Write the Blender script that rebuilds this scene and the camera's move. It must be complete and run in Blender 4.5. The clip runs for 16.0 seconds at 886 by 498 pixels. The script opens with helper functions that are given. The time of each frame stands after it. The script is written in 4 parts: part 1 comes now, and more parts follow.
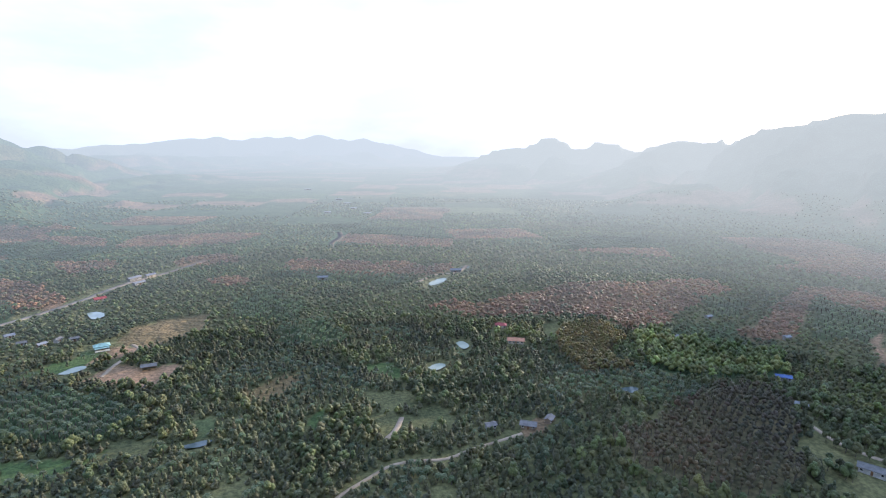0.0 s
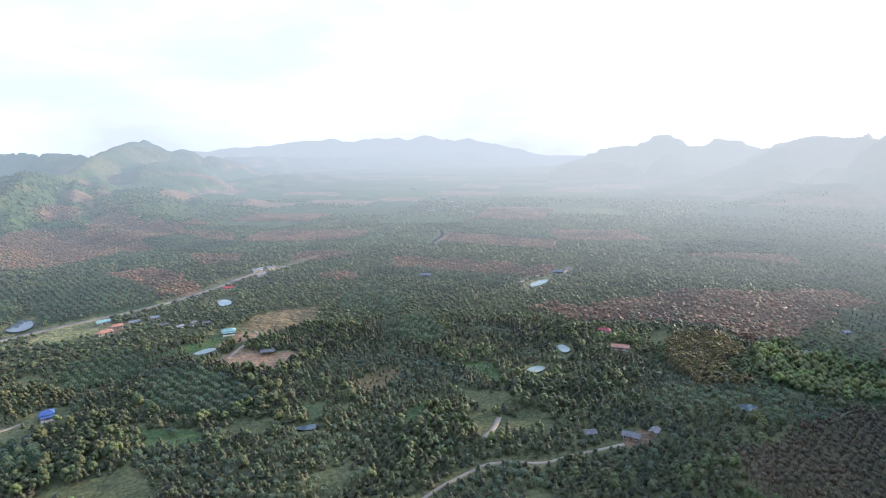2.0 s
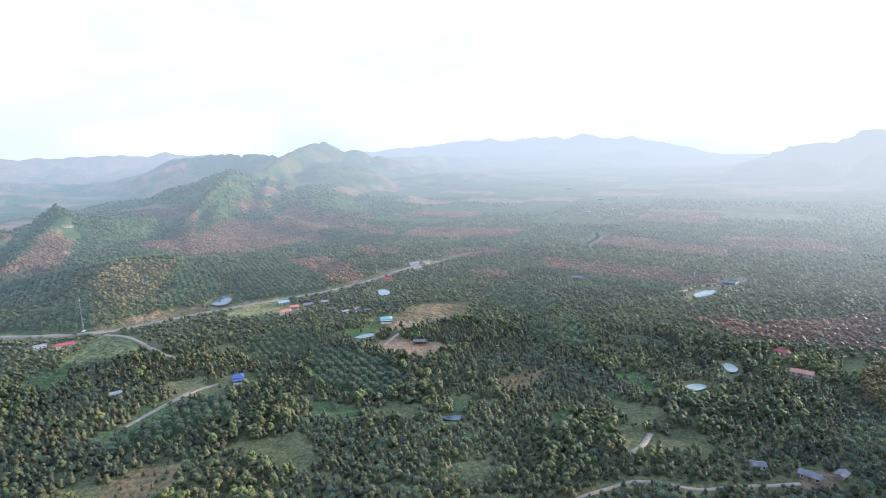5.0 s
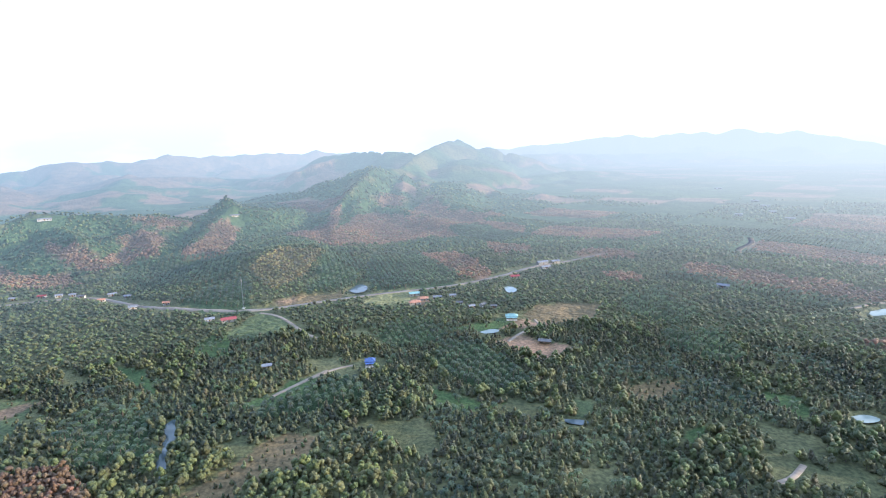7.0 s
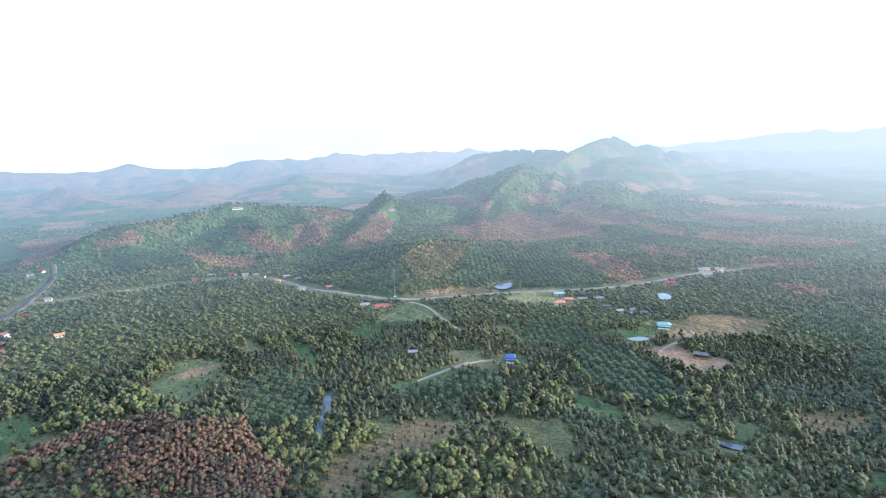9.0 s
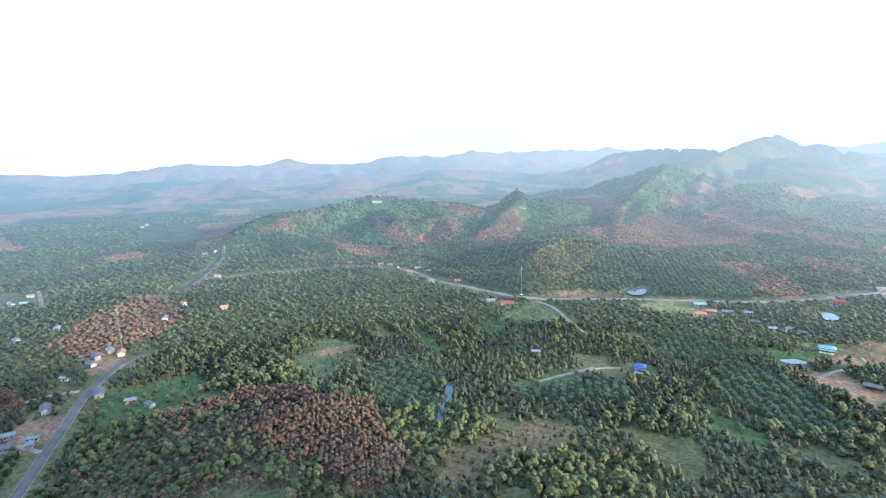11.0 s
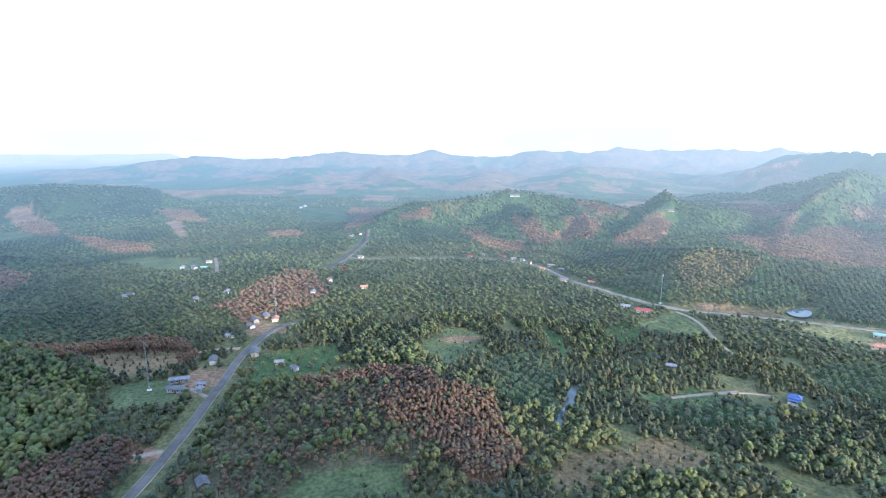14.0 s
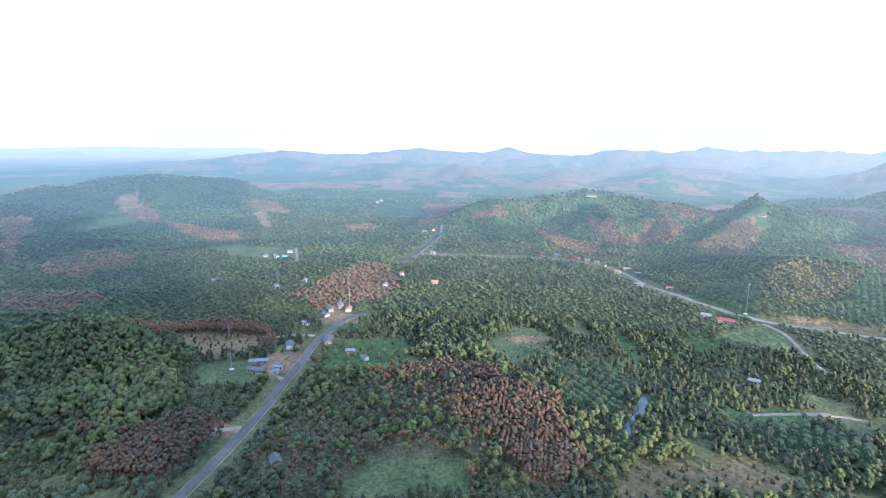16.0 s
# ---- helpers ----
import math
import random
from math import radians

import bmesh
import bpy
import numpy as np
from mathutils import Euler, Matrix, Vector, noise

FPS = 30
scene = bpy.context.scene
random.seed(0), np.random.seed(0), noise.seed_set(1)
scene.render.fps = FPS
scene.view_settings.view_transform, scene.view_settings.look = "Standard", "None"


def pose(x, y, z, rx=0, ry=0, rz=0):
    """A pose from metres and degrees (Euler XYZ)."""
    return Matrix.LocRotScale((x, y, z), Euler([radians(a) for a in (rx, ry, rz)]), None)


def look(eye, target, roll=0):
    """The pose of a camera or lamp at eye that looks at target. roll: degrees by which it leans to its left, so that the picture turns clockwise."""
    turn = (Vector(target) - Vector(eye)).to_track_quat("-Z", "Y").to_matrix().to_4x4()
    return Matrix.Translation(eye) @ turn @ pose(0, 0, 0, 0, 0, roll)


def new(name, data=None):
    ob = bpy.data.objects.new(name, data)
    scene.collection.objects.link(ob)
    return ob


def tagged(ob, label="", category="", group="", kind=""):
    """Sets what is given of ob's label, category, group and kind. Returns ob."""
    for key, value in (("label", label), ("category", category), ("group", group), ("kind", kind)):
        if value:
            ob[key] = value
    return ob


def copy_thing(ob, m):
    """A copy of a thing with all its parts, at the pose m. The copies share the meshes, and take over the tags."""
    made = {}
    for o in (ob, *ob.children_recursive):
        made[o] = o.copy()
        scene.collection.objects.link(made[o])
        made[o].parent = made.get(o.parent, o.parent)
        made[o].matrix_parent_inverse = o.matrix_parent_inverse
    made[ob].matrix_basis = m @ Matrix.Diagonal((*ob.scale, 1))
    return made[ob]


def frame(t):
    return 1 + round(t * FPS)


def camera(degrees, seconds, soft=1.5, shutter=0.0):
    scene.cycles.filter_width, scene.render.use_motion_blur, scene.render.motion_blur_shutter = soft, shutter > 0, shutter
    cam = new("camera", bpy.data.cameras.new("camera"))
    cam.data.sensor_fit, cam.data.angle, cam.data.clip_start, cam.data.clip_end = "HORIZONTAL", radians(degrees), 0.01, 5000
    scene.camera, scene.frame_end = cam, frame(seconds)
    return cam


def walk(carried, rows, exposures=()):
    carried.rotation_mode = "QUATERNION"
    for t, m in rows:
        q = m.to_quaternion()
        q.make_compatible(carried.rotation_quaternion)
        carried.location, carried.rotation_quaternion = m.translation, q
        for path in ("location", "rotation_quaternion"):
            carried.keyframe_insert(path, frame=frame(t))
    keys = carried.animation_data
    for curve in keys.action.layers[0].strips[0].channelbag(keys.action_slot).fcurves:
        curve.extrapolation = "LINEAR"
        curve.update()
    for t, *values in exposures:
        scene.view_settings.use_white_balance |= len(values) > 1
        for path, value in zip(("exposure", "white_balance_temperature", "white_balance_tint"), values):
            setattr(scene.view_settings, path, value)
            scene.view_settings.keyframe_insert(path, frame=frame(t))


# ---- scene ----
import collections

cam = camera(78.6, 16.0, 1.05)
PATH = [
    (0.0, (0.00, 0.00, 150.00), (0.00, 392.35, 72.14), 0.45),
    (0.5, (0.23, -0.18, 150.17), (-16.32, 391.76, 72.01), 0.25),
    (1.0, (0.31, -0.38, 150.36), (-34.82, 390.29, 72.02), 0.01),
    (1.5, (0.36, -0.69, 150.56), (-54.38, 387.70, 72.10), -0.22),
    (2.0, (0.44, -1.06, 150.76), (-74.15, 384.01, 72.30), -0.38),
    (2.5, (0.46, -1.41, 150.93), (-94.59, 379.16, 72.62), -0.57),
    (3.0, (0.52, -1.67, 151.06), (-113.70, 373.65, 73.02), -0.74),
    (3.5, (0.73, -1.79, 151.17), (-130.19, 368.07, 73.29), -0.86),
    (4.0, (0.97, -1.83, 151.25), (-146.05, 361.98, 73.65), -0.94),
    (6.5, (2.47, -1.63, 150.57), (-234.72, 310.92, 72.75), -1.28),
    (7.0, (2.73, -1.73, 150.51), (-255.73, 293.58, 73.11), -1.44),
    (7.5, (3.17, -1.80, 150.40), (-274.04, 276.07, 73.30), -1.56),
    (8.0, (3.57, -1.99, 150.29), (-293.00, 255.23, 73.55), -1.66),
    (8.5, (3.97, -2.10, 150.17), (-310.28, 233.34, 73.89), -1.75),
    (9.0, (4.40, -2.02, 150.03), (-324.75, 212.25, 74.18), -1.81),
    (9.5, (4.73, -1.90, 149.86), (-337.87, 190.28, 74.41), -1.80),
    (10.0, (4.99, -1.72, 149.66), (-349.15, 168.34, 74.40), -1.73),
    (12.5, (6.14, -0.48, 148.58), (-379.41, 75.02, 73.44), -0.65),
    (13.0, (6.20, -0.18, 148.99), (-381.85, 59.78, 72.66), -0.35),
    (13.5, (6.24, 0.16, 149.40), (-383.60, 45.58, 72.19), -0.09),
    (14.0, (6.31, 0.54, 149.71), (-384.71, 32.25, 71.63), 0.17),
    (14.5, (6.45, 0.92, 149.90), (-385.24, 20.05, 71.04), 0.43),
    (15.0, (6.64, 1.24, 149.98), (-385.32, 7.47, 70.40), 0.61),
    (15.5, (6.83, 1.51, 149.94), (-384.99, -6.20, 69.87), 0.72),
    (16.0, (7.04, 1.78, 149.83), (-384.19, -20.07, 69.40), 0.79),
]
walk(cam, [(t, look(eye, target, roll)) for t, eye, target, roll in PATH], exposures=[(0.0, 1.4, 6100, 11), (3.0, 1.42, 6000, 11), (7.0, 1.68, 5750, 9), (12.5, 1.75, 5550, 7), (16.0, 1.8, 5450, 7)])

# ---- sky and sun ----
SUN_AZ, SUN_EL = 50.0, 11.2
SUN_WAY = Vector((math.sin(radians(SUN_AZ)) * math.cos(radians(SUN_EL)), math.cos(radians(SUN_AZ)) * math.cos(radians(SUN_EL)), math.sin(radians(SUN_EL))))


def node(tree, kind, links=(), op=""):
    """A node; links: (socket, value or output socket); op: its operation."""
    n = tree.nodes.new(kind)
    if op:
        n.operation = op
    for socket, value in links:
        if isinstance(value, bpy.types.NodeSocket):
            tree.links.new(value, n.inputs[socket])
        else:
            n.inputs[socket].default_value = value
    return n


world = bpy.data.worlds.new("sky")
scene.world = world
world.use_nodes = True
wt = world.node_tree
wt.nodes.clear()
sky = node(wt, "ShaderNodeTexSky")
sky.sky_type, sky.sun_disc, sky.sun_elevation, sky.sun_rotation = "NISHITA", False, radians(SUN_EL), radians(SUN_AZ)
sky.air_density, sky.dust_density, sky.ozone_density = 1.0, 3.0, 1.5
coord = node(wt, "ShaderNodeTexCoord")
stretch = node(wt, "ShaderNodeMapping", [("Vector", coord.outputs["Generated"]), ("Scale", (1.6, 1.6, 5.0))])
puffs = node(wt, "ShaderNodeTexNoise", [("Vector", stretch.outputs[0]), ("Scale", 1.7), ("Detail", 6.0), ("Roughness", 0.55)])
veil = node(wt, "ShaderNodeValToRGB", [(0, puffs.outputs[0])])
veil.color_ramp.elements[0].position, veil.color_ramp.elements[0].color = 0.40, (0.71, 0.765, 0.87, 1)
veil.color_ramp.elements[1].position, veil.color_ramp.elements[1].color = 0.64, (0.90, 1.0, 1.34, 1)
clear = node(wt, "ShaderNodeVectorMath", [(0, sky.outputs[0])], op="SCALE")
clear.inputs["Scale"].default_value = 0.05
both = node(wt, "ShaderNodeVectorMath", [(0, clear.outputs[0]), (1, veil.outputs[0])], op="ADD")
rising = node(wt, "ShaderNodeSeparateXYZ", [(0, coord.outputs["Generated"])])
overhead = node(wt, "ShaderNodeValToRGB", [(0, rising.outputs[2])])
overhead.color_ramp.elements[0].position, overhead.color_ramp.elements[0].color = 0.1, (0.93, 0.93, 0.93, 1)
overhead.color_ramp.elements[1].position, overhead.color_ramp.elements[1].color = 0.85, (1.0, 1.22, 1.45, 1)
both = node(wt, "ShaderNodeVectorMath", [(0, both.outputs[0]), (1, overhead.outputs[0])], op="MULTIPLY")
back = node(wt, "ShaderNodeBackground", [("Color", both.outputs[0]), ("Strength", 0.47)])
node(wt, "ShaderNodeOutputWorld", [("Surface", back.outputs[0])])

sun_data = bpy.data.lights.new("sun", "SUN")
sun_data.energy, sun_data.angle, sun_data.color = 3.5, radians(3.0), (1.0, 0.85, 0.66)
sun = new("sun", sun_data)
sun.matrix_world = look(SUN_WAY * 900, (0, 0, 0))


# ---- lie of the land: heights as plain arithmetic ----
def lattice(ix, iy, seed):
    h = (ix * 374761393 + iy * 668265263 + seed * 974634777) & 0xFFFFFFFF
    h = ((h ^ (h >> 13)) * 1274126177) & 0xFFFFFFFF
    return ((h ^ (h >> 16)) & 0xFFFF) / 65535.0


def vnoise(x, y, seed=0):
    """Smooth noise between 0 and 1 with cells of size 1."""
    x, y = np.asarray(x, float), np.asarray(y, float)
    ix, iy = np.floor(x).astype(np.int64), np.floor(y).astype(np.int64)
    fx, fy = x - ix, y - iy
    fx, fy = fx * fx * (3 - 2 * fx), fy * fy * (3 - 2 * fy)
    a, b = lattice(ix, iy, seed), lattice(ix + 1, iy, seed)
    c, d = lattice(ix, iy + 1, seed), lattice(ix + 1, iy + 1, seed)
    return (a + (b - a) * fx) * (1 - fy) + (c + (d - c) * fx) * fy


def fbm(x, y, seed=0, octaves=4):
    total, size, amp = 0.0, 1.0, 0.5
    for k in range(octaves):
        total = total + amp * (vnoise(np.asarray(x) * size, np.asarray(y) * size, seed + k) - 0.5)
        size, amp = size * 2.03, amp * 0.5
    return total


def bearing(az, d):
    a = radians(az)
    return d * math.sin(a), d * math.cos(a)


# each ridge: foot width, roughness, seed, crest as (bearing in degrees from north, distance, height)
RIDGES = []


def ridge(width, rough, seed, *crest):
    RIDGES.append((width, rough, seed, crest))


ridge(250, 0.55, 11, (-92.2, 890, 20), (-91, 900, 36), (-87.4, 930, 44), (-82.7, 960, 51), (-78.5, 980, 62), (-73.1, 960, 56), (-69, 950, 49), (-66.1, 950, 35))
ridge(115, 0.35, 12, (-62.4, 625, 14), (-60.5, 650, 22), (-58.2, 690, 28), (-54.6, 680, 27), (-52.5, 690, 12))
ridge(190, 0.5, 13, (-67, 985, 30), (-64.8, 990, 42), (-62.9, 1000, 67), (-61.2, 990, 50), (-59.0, 1010, 40), (-57, 1080, 34))
ridge(330, 0.5, 14, (-56.5, 1230, 32), (-55.2, 1250, 38), (-51.2, 1340, 79), (-48.5, 1400, 96), (-45.5, 1550, 82), (-43, 1900, 124), (-39.4, 2400, 166), (-33, 2500, 88))
ridge(150, 0.4, 15, (-48.5, 1400, 94), (-50.2, 1100, 44), (-50.8, 930, 10))
ridge(420, 0.5, 16, (-43, 1900, 115), (-49.3, 2200, 126), (-53, 2350, 105))
ridge(120, 0.5, 17, (-45, 1450, 70), (-45.8, 1060, 13), (-43, 1000, 5))
ridge(140, 0.5, 18, (-43.5, 1600, 70), (-42.3, 1200, 23), (-38, 1060, 10), (-34, 960, 2))
ridge(200, 0.5, 19, (-40, 2000, 70), (-36.5, 1500, 27), (-33, 1250, 10))
ridge(500, 0.6, 20, (-119, 2500, 22), (-114, 2750, 56), (-108, 2950, 78), (-103, 2900, 74), (-95.7, 2950, 98), (-91, 2950, 84), (-86.7, 3000, 102), (-82, 3050, 62), (-75, 3000, 95), (-70, 3150, 90), (-66.3, 3300, 118), (-62.5, 3400, 113), (-58, 3450, 105), (-55.7, 3500, 117), (-50, 3600, 100))
ridge(320, 0.7, 21, (-92, 2250, 52), (-90, 1800, 30))
ridge(320, 0.7, 22, (-80, 2300, 50), (-82, 1700, 22))
ridge(320, 0.7, 23, (-71, 2400, 62), (-73, 1700, 30))
ridge(300, 0.7, 24, (-100, 2300, 42), (-99, 1800, 16))
ridge(700, 0.6, 25, (-36, 4000, 95), (-28, 4100, 150), (-23, 4150, 184), (-18, 4200, 168), (-13, 4200, 176), (-9, 4250, 168), (-5, 4300, 130), (-1, 4300, 50))
ridge(500, 0.6, 26, (-40, 3000, 70), (-34, 3100, 75), (-29, 3300, 70), (-22, 3500, 55), (-12, 3700, 60), (-4, 3700, 30))
ridge(260, 0.6, 27, (-33, 1900, 22), (-28, 2100, 34), (-24, 2300, 20))
# unseen past bearing 40: heights made up to cast shade over the valley
ridge(620, 0.35, 28, (1, 2700, 30), (5.2, 2650, 105), (6.1, 2600, 122), (8.5, 2600, 128), (10.2, 2550, 160), (12.6, 2520, 158), (14.4, 2500, 118), (15.4, 2500, 156), (17.2, 2480, 152), (19.3, 2450, 108), (21, 2250, 144), (25, 2100, 155), (30.6, 2000, 164), (32, 1900, 200), (37.4, 1800, 222), (40, 1800, 245), (43, 1800, 285), (45.6, 1800, 315), (46.6, 1815, 590), (48, 1830, 620), (52, 1850, 640), (58, 1900, 620), (68, 2000, 430), (82, 2200, 160))
ridge(560, 0.6, 29, (-138, 1250, 40), (-132.6, 1300, 30), (-129.5, 1350, 44), (-126.7, 1350, 36), (-124.5, 1400, 52), (-121.8, 1400, 58), (-116.6, 1350, 49), (-114.1, 1260, 22), (-112.8, 1150, 6))
ridge(200, 0.5, 30, (-140, 820, 24), (-131, 830, 22), (-124, 800, 10))
ridge(105, 0.4, 31, (-108, 545, 5), (-104.5, 560, 13), (-102, 572, 15), (-98, 560, 8))
ridge(150, 0.4, 32, (-148, 540, 34), (-140, 500, 27), (-133.7, 470, 22), (-128, 425, 17), (-122.5, 378, 7))
ridge(70, 0.3, 33, (-90, 275, 5), (-84.4, 285, 9), (-80, 264, 4))
ridge(90, 0.3, 34, (22, 300, 5), (27, 312, 9), (34, 320, 8))
ridge(70, 0.3, 35, (-16, 725, 5), (-9, 715, 7), (2, 690, 4))
ridge(80, 0.3, 36, (3, 520, 4), (12, 560, 8), (20, 575, 9), (26, 600, 8))
ridge(60, 0.3, 37, (12, 450, 3), (17, 440, 8), (19, 410, 4))
ridge(120, 0.3, 38, (32, 560, 6), (38, 540, 12), (46, 560, 14))
ridge(70, 0.3, 39, (-39, 700, 2), (-36, 690, 9), (-33.5, 660, 4))
ridge(500, 0.15, 40, (-185, 4450, 96), (-160, 4450, 60), (-140, 4450, 60), (-125, 4450, 62), (-112, 4450, 60))
ridge(500, 0.3, 41, (40, 4300, 150), (80, 4300, 140), (120, 4300, 130), (150, 4300, 110), (175, 4400, 100))

# spurs
ridge(55, 0.3, 60, (-76.8, 931, 47), (-75.3, 832, 41), (-73.8, 790, 12))
ridge(50, 0.3, 61, (-71.5, 925, 43), (-70.2, 874, 34), (-69.4, 784, 20))
ridge(60, 0.3, 62, (-62.4, 982, 54), (-64.3, 913, 38), (-66.8, 775, 21))
ridge(85, 0.3, 63, (-48.3, 1369, 91), (-50.4, 1141, 65), (-52.2, 1045, 30), (-52.8, 802, 9))
ridge(80, 0.3, 64, (-44.0, 1303, 46), (-41.1, 1142, 33), (-33.5, 986, 10))
ridge(55, 0.3, 65, (-48.0, 1096, 31), (-43.9, 1018, 20), (-39.3, 905, 9))
ridge(50, 0.3, 66, (-80.4, 943, 44), (-79.8, 916, 27), (-79.2, 808, 12))


def height(x, y):
    x, y = np.atleast_1d(np.asarray(x, float)), np.atleast_1d(np.asarray(y, float))
    top = 0.9 * fbm(x / 90, y / 90, 5, 3) + 0.5
    far = np.hypot(x, y)
    top = top + np.clip((far - 900) / 800, 0, 1) * 16 * (fbm(x / 330, y / 330, 8, 4) + 0.12)
    for width, rough, seed, crest in RIDGES:
        pts = np.array([(*bearing(a, d), z) for a, d, z in crest])
        near = (x > pts[:, 0].min() - 1.5 * width) & (x < pts[:, 0].max() + 1.5 * width) & (y > pts[:, 1].min() - 1.5 * width) & (y < pts[:, 1].max() + 1.5 * width)
        if not near.any():
            continue
        qx, qy = x[near], y[near]
        best, crest_z, arc, run = np.full(qx.shape, 1e9), np.zeros(qx.shape), np.zeros(qx.shape), 0.0
        for (ax, ay, az), (bx, by, bz) in zip(pts[:-1], pts[1:]):
            ux, uy = bx - ax, by - ay
            s = np.clip(((qx - ax) * ux + (qy - ay) * uy) / (ux * ux + uy * uy), 0, 1)
            dist = np.hypot(qx - ax - s * ux, qy - ay - s * uy)
            closer = dist < best
            best, crest_z = np.where(closer, dist, best), np.where(closer, az + s * (bz - az), crest_z)
            length = math.hypot(ux, uy)
            arc = np.where(closer, run + s * length, arc)
            run += length
        crest_z = crest_z * (1 + (1.2 * rough if seed in (20, 25) else 0.12) * fbm(qx / (0.3 * width), qy / (0.3 * width), seed + 50, 3))
        u = best / width
        u = u * (1 + rough * 2.2 * fbm(qx / (0.7 * width), qy / (0.7 * width), seed, 4))
        u = np.clip(u, 0, 1)
        rise = crest_z * (1 - u) ** 1.15 * (1 + 0.75 * u)
        # spurs and gullies run down from the crest
        bend = arc + 0.35 * width * fbm(qx / (0.5 * width), qy / (0.5 * width), seed + 72, 3)
        spur = np.abs(2 * vnoise(bend / (0.34 * width), 1.5 * u, seed + 70) - 1)
        rib = np.abs(2 * vnoise(bend / (0.13 * width), 3 * u, seed + 71) - 1)
        cut = (0.95 if width > 140 else 0.3) * np.minimum(1, 4 * u) * (1 - np.clip(1.1 * spur + 0.3 * rib, 0, 1))
        rise = rise * (1 - cut)
        top[near] = np.maximum(top[near], rise)
    return top


# ---- land use: outlines in metres ----
ZONES = []


def zone(kind, *outline):
    ZONES.append((kind, np.array(outline, float)))


zone("forest", (144, 388), (199, 439), (245, 434), (225, 388), (247, 362), (223, 325), (167, 321), (137, 337))
zone("forest", (-332, -324), (-367, -302), (-322, -225), (-304, -188), (-270, -159), (-248, -156), (-242, -183), (-239, -212), (-234, -238))
zone("rubber_mixed", (-270, -84), (-308, -52), (-312, -24), (-299, 18), (-281, -11), (-251, -10), (-247, 8), (-223, 13), (-201, 8), (-209, -7), (-212, -46), (-197, -48), (-184, -63), (-183, -77), (-214, -102), (-229, -97), (-257, -92))
zone("rubber", (-289, -12), (-291, 8), (-282, 26), (-284, 44), (-275, 50), (-257, 49), (-238, 52), (-224, 58), (-214, 50), (-209, 41), (-209, 32), (-217, 28), (-233, 16), (-247, 8), (-251, -7), (-271, -12))
zone("rubber", (-307, -59), (-319, -46), (-327, -14), (-310, 19), (-292, 23), (-293, 5), (-306, -23))
zone("rubber", (-205, -172), (-218, -175), (-234, -169), (-244, -154), (-249, -135), (-248, -123), (-240, -117), (-234, -125), (-223, -123), (-211, -125), (-202, -128), (-198, -138), (-200, -155), (-202, -169))
zone("rubber", (-235, -204), (-237, -192), (-233, -178), (-228, -191))
zone("rubber", (-353, -251), (-387, -235), (-401, -197), (-390, -168), (-363, -140), (-352, -145), (-361, -178), (-340, -208), (-344, -237))
zone("scrub", (-363, -222), (-378, -186), (-369, -152), (-337, -149), (-331, -180), (-340, -205))
zone("rubber", (-472, -167), (-494, -157), (-518, -147), (-537, -131), (-569, -114), (-585, -98), (-537, -78), (-520, -68), (-489, -76), (-465, -94), (-436, -112), (-435, -127), (-454, -145))
zone("rubber", (-453, -435), (-467, -414), (-467, -363), (-427, -313), (-399, -323), (-393, -352), (-396, -384))
zone("rubber", (-536, -471), (-566, -463), (-609, -467), (-633, -448), (-601, -395), (-561, -387), (-521, -404), (-510, -431))
zone("rubber", (-747, -694), (-791, -690), (-695, -602), (-561, -518), (-536, -507))
zone("rubber", (-1050, -723), (-1086, -710), (-968, -593), (-850, -513), (-903, -601))
zone("rubber", (-878, -525), (-831, -441), (-795, -360), (-732, -324), (-726, -371), (-782, -443))
zone("rubber", (-1106, -484), (-1131, -421), (-978, -333), (-1007, -398))
zone("rubber", (-886, -220), (-901, -170), (-857, -143), (-831, -193))
zone("rubber", (-883, -1), (-898, 50), (-873, 54), (-863, 13))
zone("rubber", (-846, 97), (-827, 130), (-772, 143), (-753, 179), (-699, 178), (-714, 148), (-739, 122), (-770, 106))
zone("rubber", (-854, 182), (-809, 202), (-773, 214), (-731, 220), (-735, 198), (-775, 187), (-816, 179))
zone("rubber", (-821, 255), (-839, 273), (-848, 319), (-817, 318), (-722, 272), (-734, 258), (-802, 263))
zone("rubber", (-903, 301), (-882, 330), (-865, 373), (-849, 375), (-836, 349), (-854, 321))
zone("rubber", (-695, 277), (-726, 321), (-811, 387), (-828, 420), (-812, 430), (-752, 394), (-648, 316), (-666, 304), (-682, 283))
zone("rubber", (-727, 537), (-859, 655), (-831, 656), (-709, 551), (-670, 501))
zone("rubber", (-761, 624), (-791, 688), (-684, 708), (-639, 711), (-544, 664), (-554, 637), (-643, 663), (-711, 637), (-666, 566), (-701, 577))
zone("rubber", (-724, 730), (-800, 848), (-760, 852), (-700, 828), (-710, 792), (-691, 715))
zone("rubber", (-658, 826), (-583, 790), (-500, 789), (-468, 740), (-528, 746), (-619, 790))
zone("rubber", (-474, 639), (-406, 652), (-380, 609), (-397, 557))
zone("rubber", (-514, 526), (-485, 535), (-459, 557), (-393, 517), (-346, 483), (-346, 463), (-364, 457), (-381, 451), (-442, 485))
zone("rubber", (-991, 951), (-957, 983), (-864, 901), (-908, 891))
zone("rubber", (-329, 643), (-325, 687), (-288, 703), (-255, 675), (-275, 637), (-301, 619))
zone("rubber", (-257, 564), (-223, 587), (-200, 557), (-224, 542))
zone("rubber", (-196, 645), (-180, 664), (-101, 658), (-71, 636), (-60, 597), (-91, 591), (-145, 603), (-170, 602))
zone("rubber", (-80, 661), (-45, 658), (-23, 636), (11, 654), (14, 624), (-15, 600), (-54, 598))
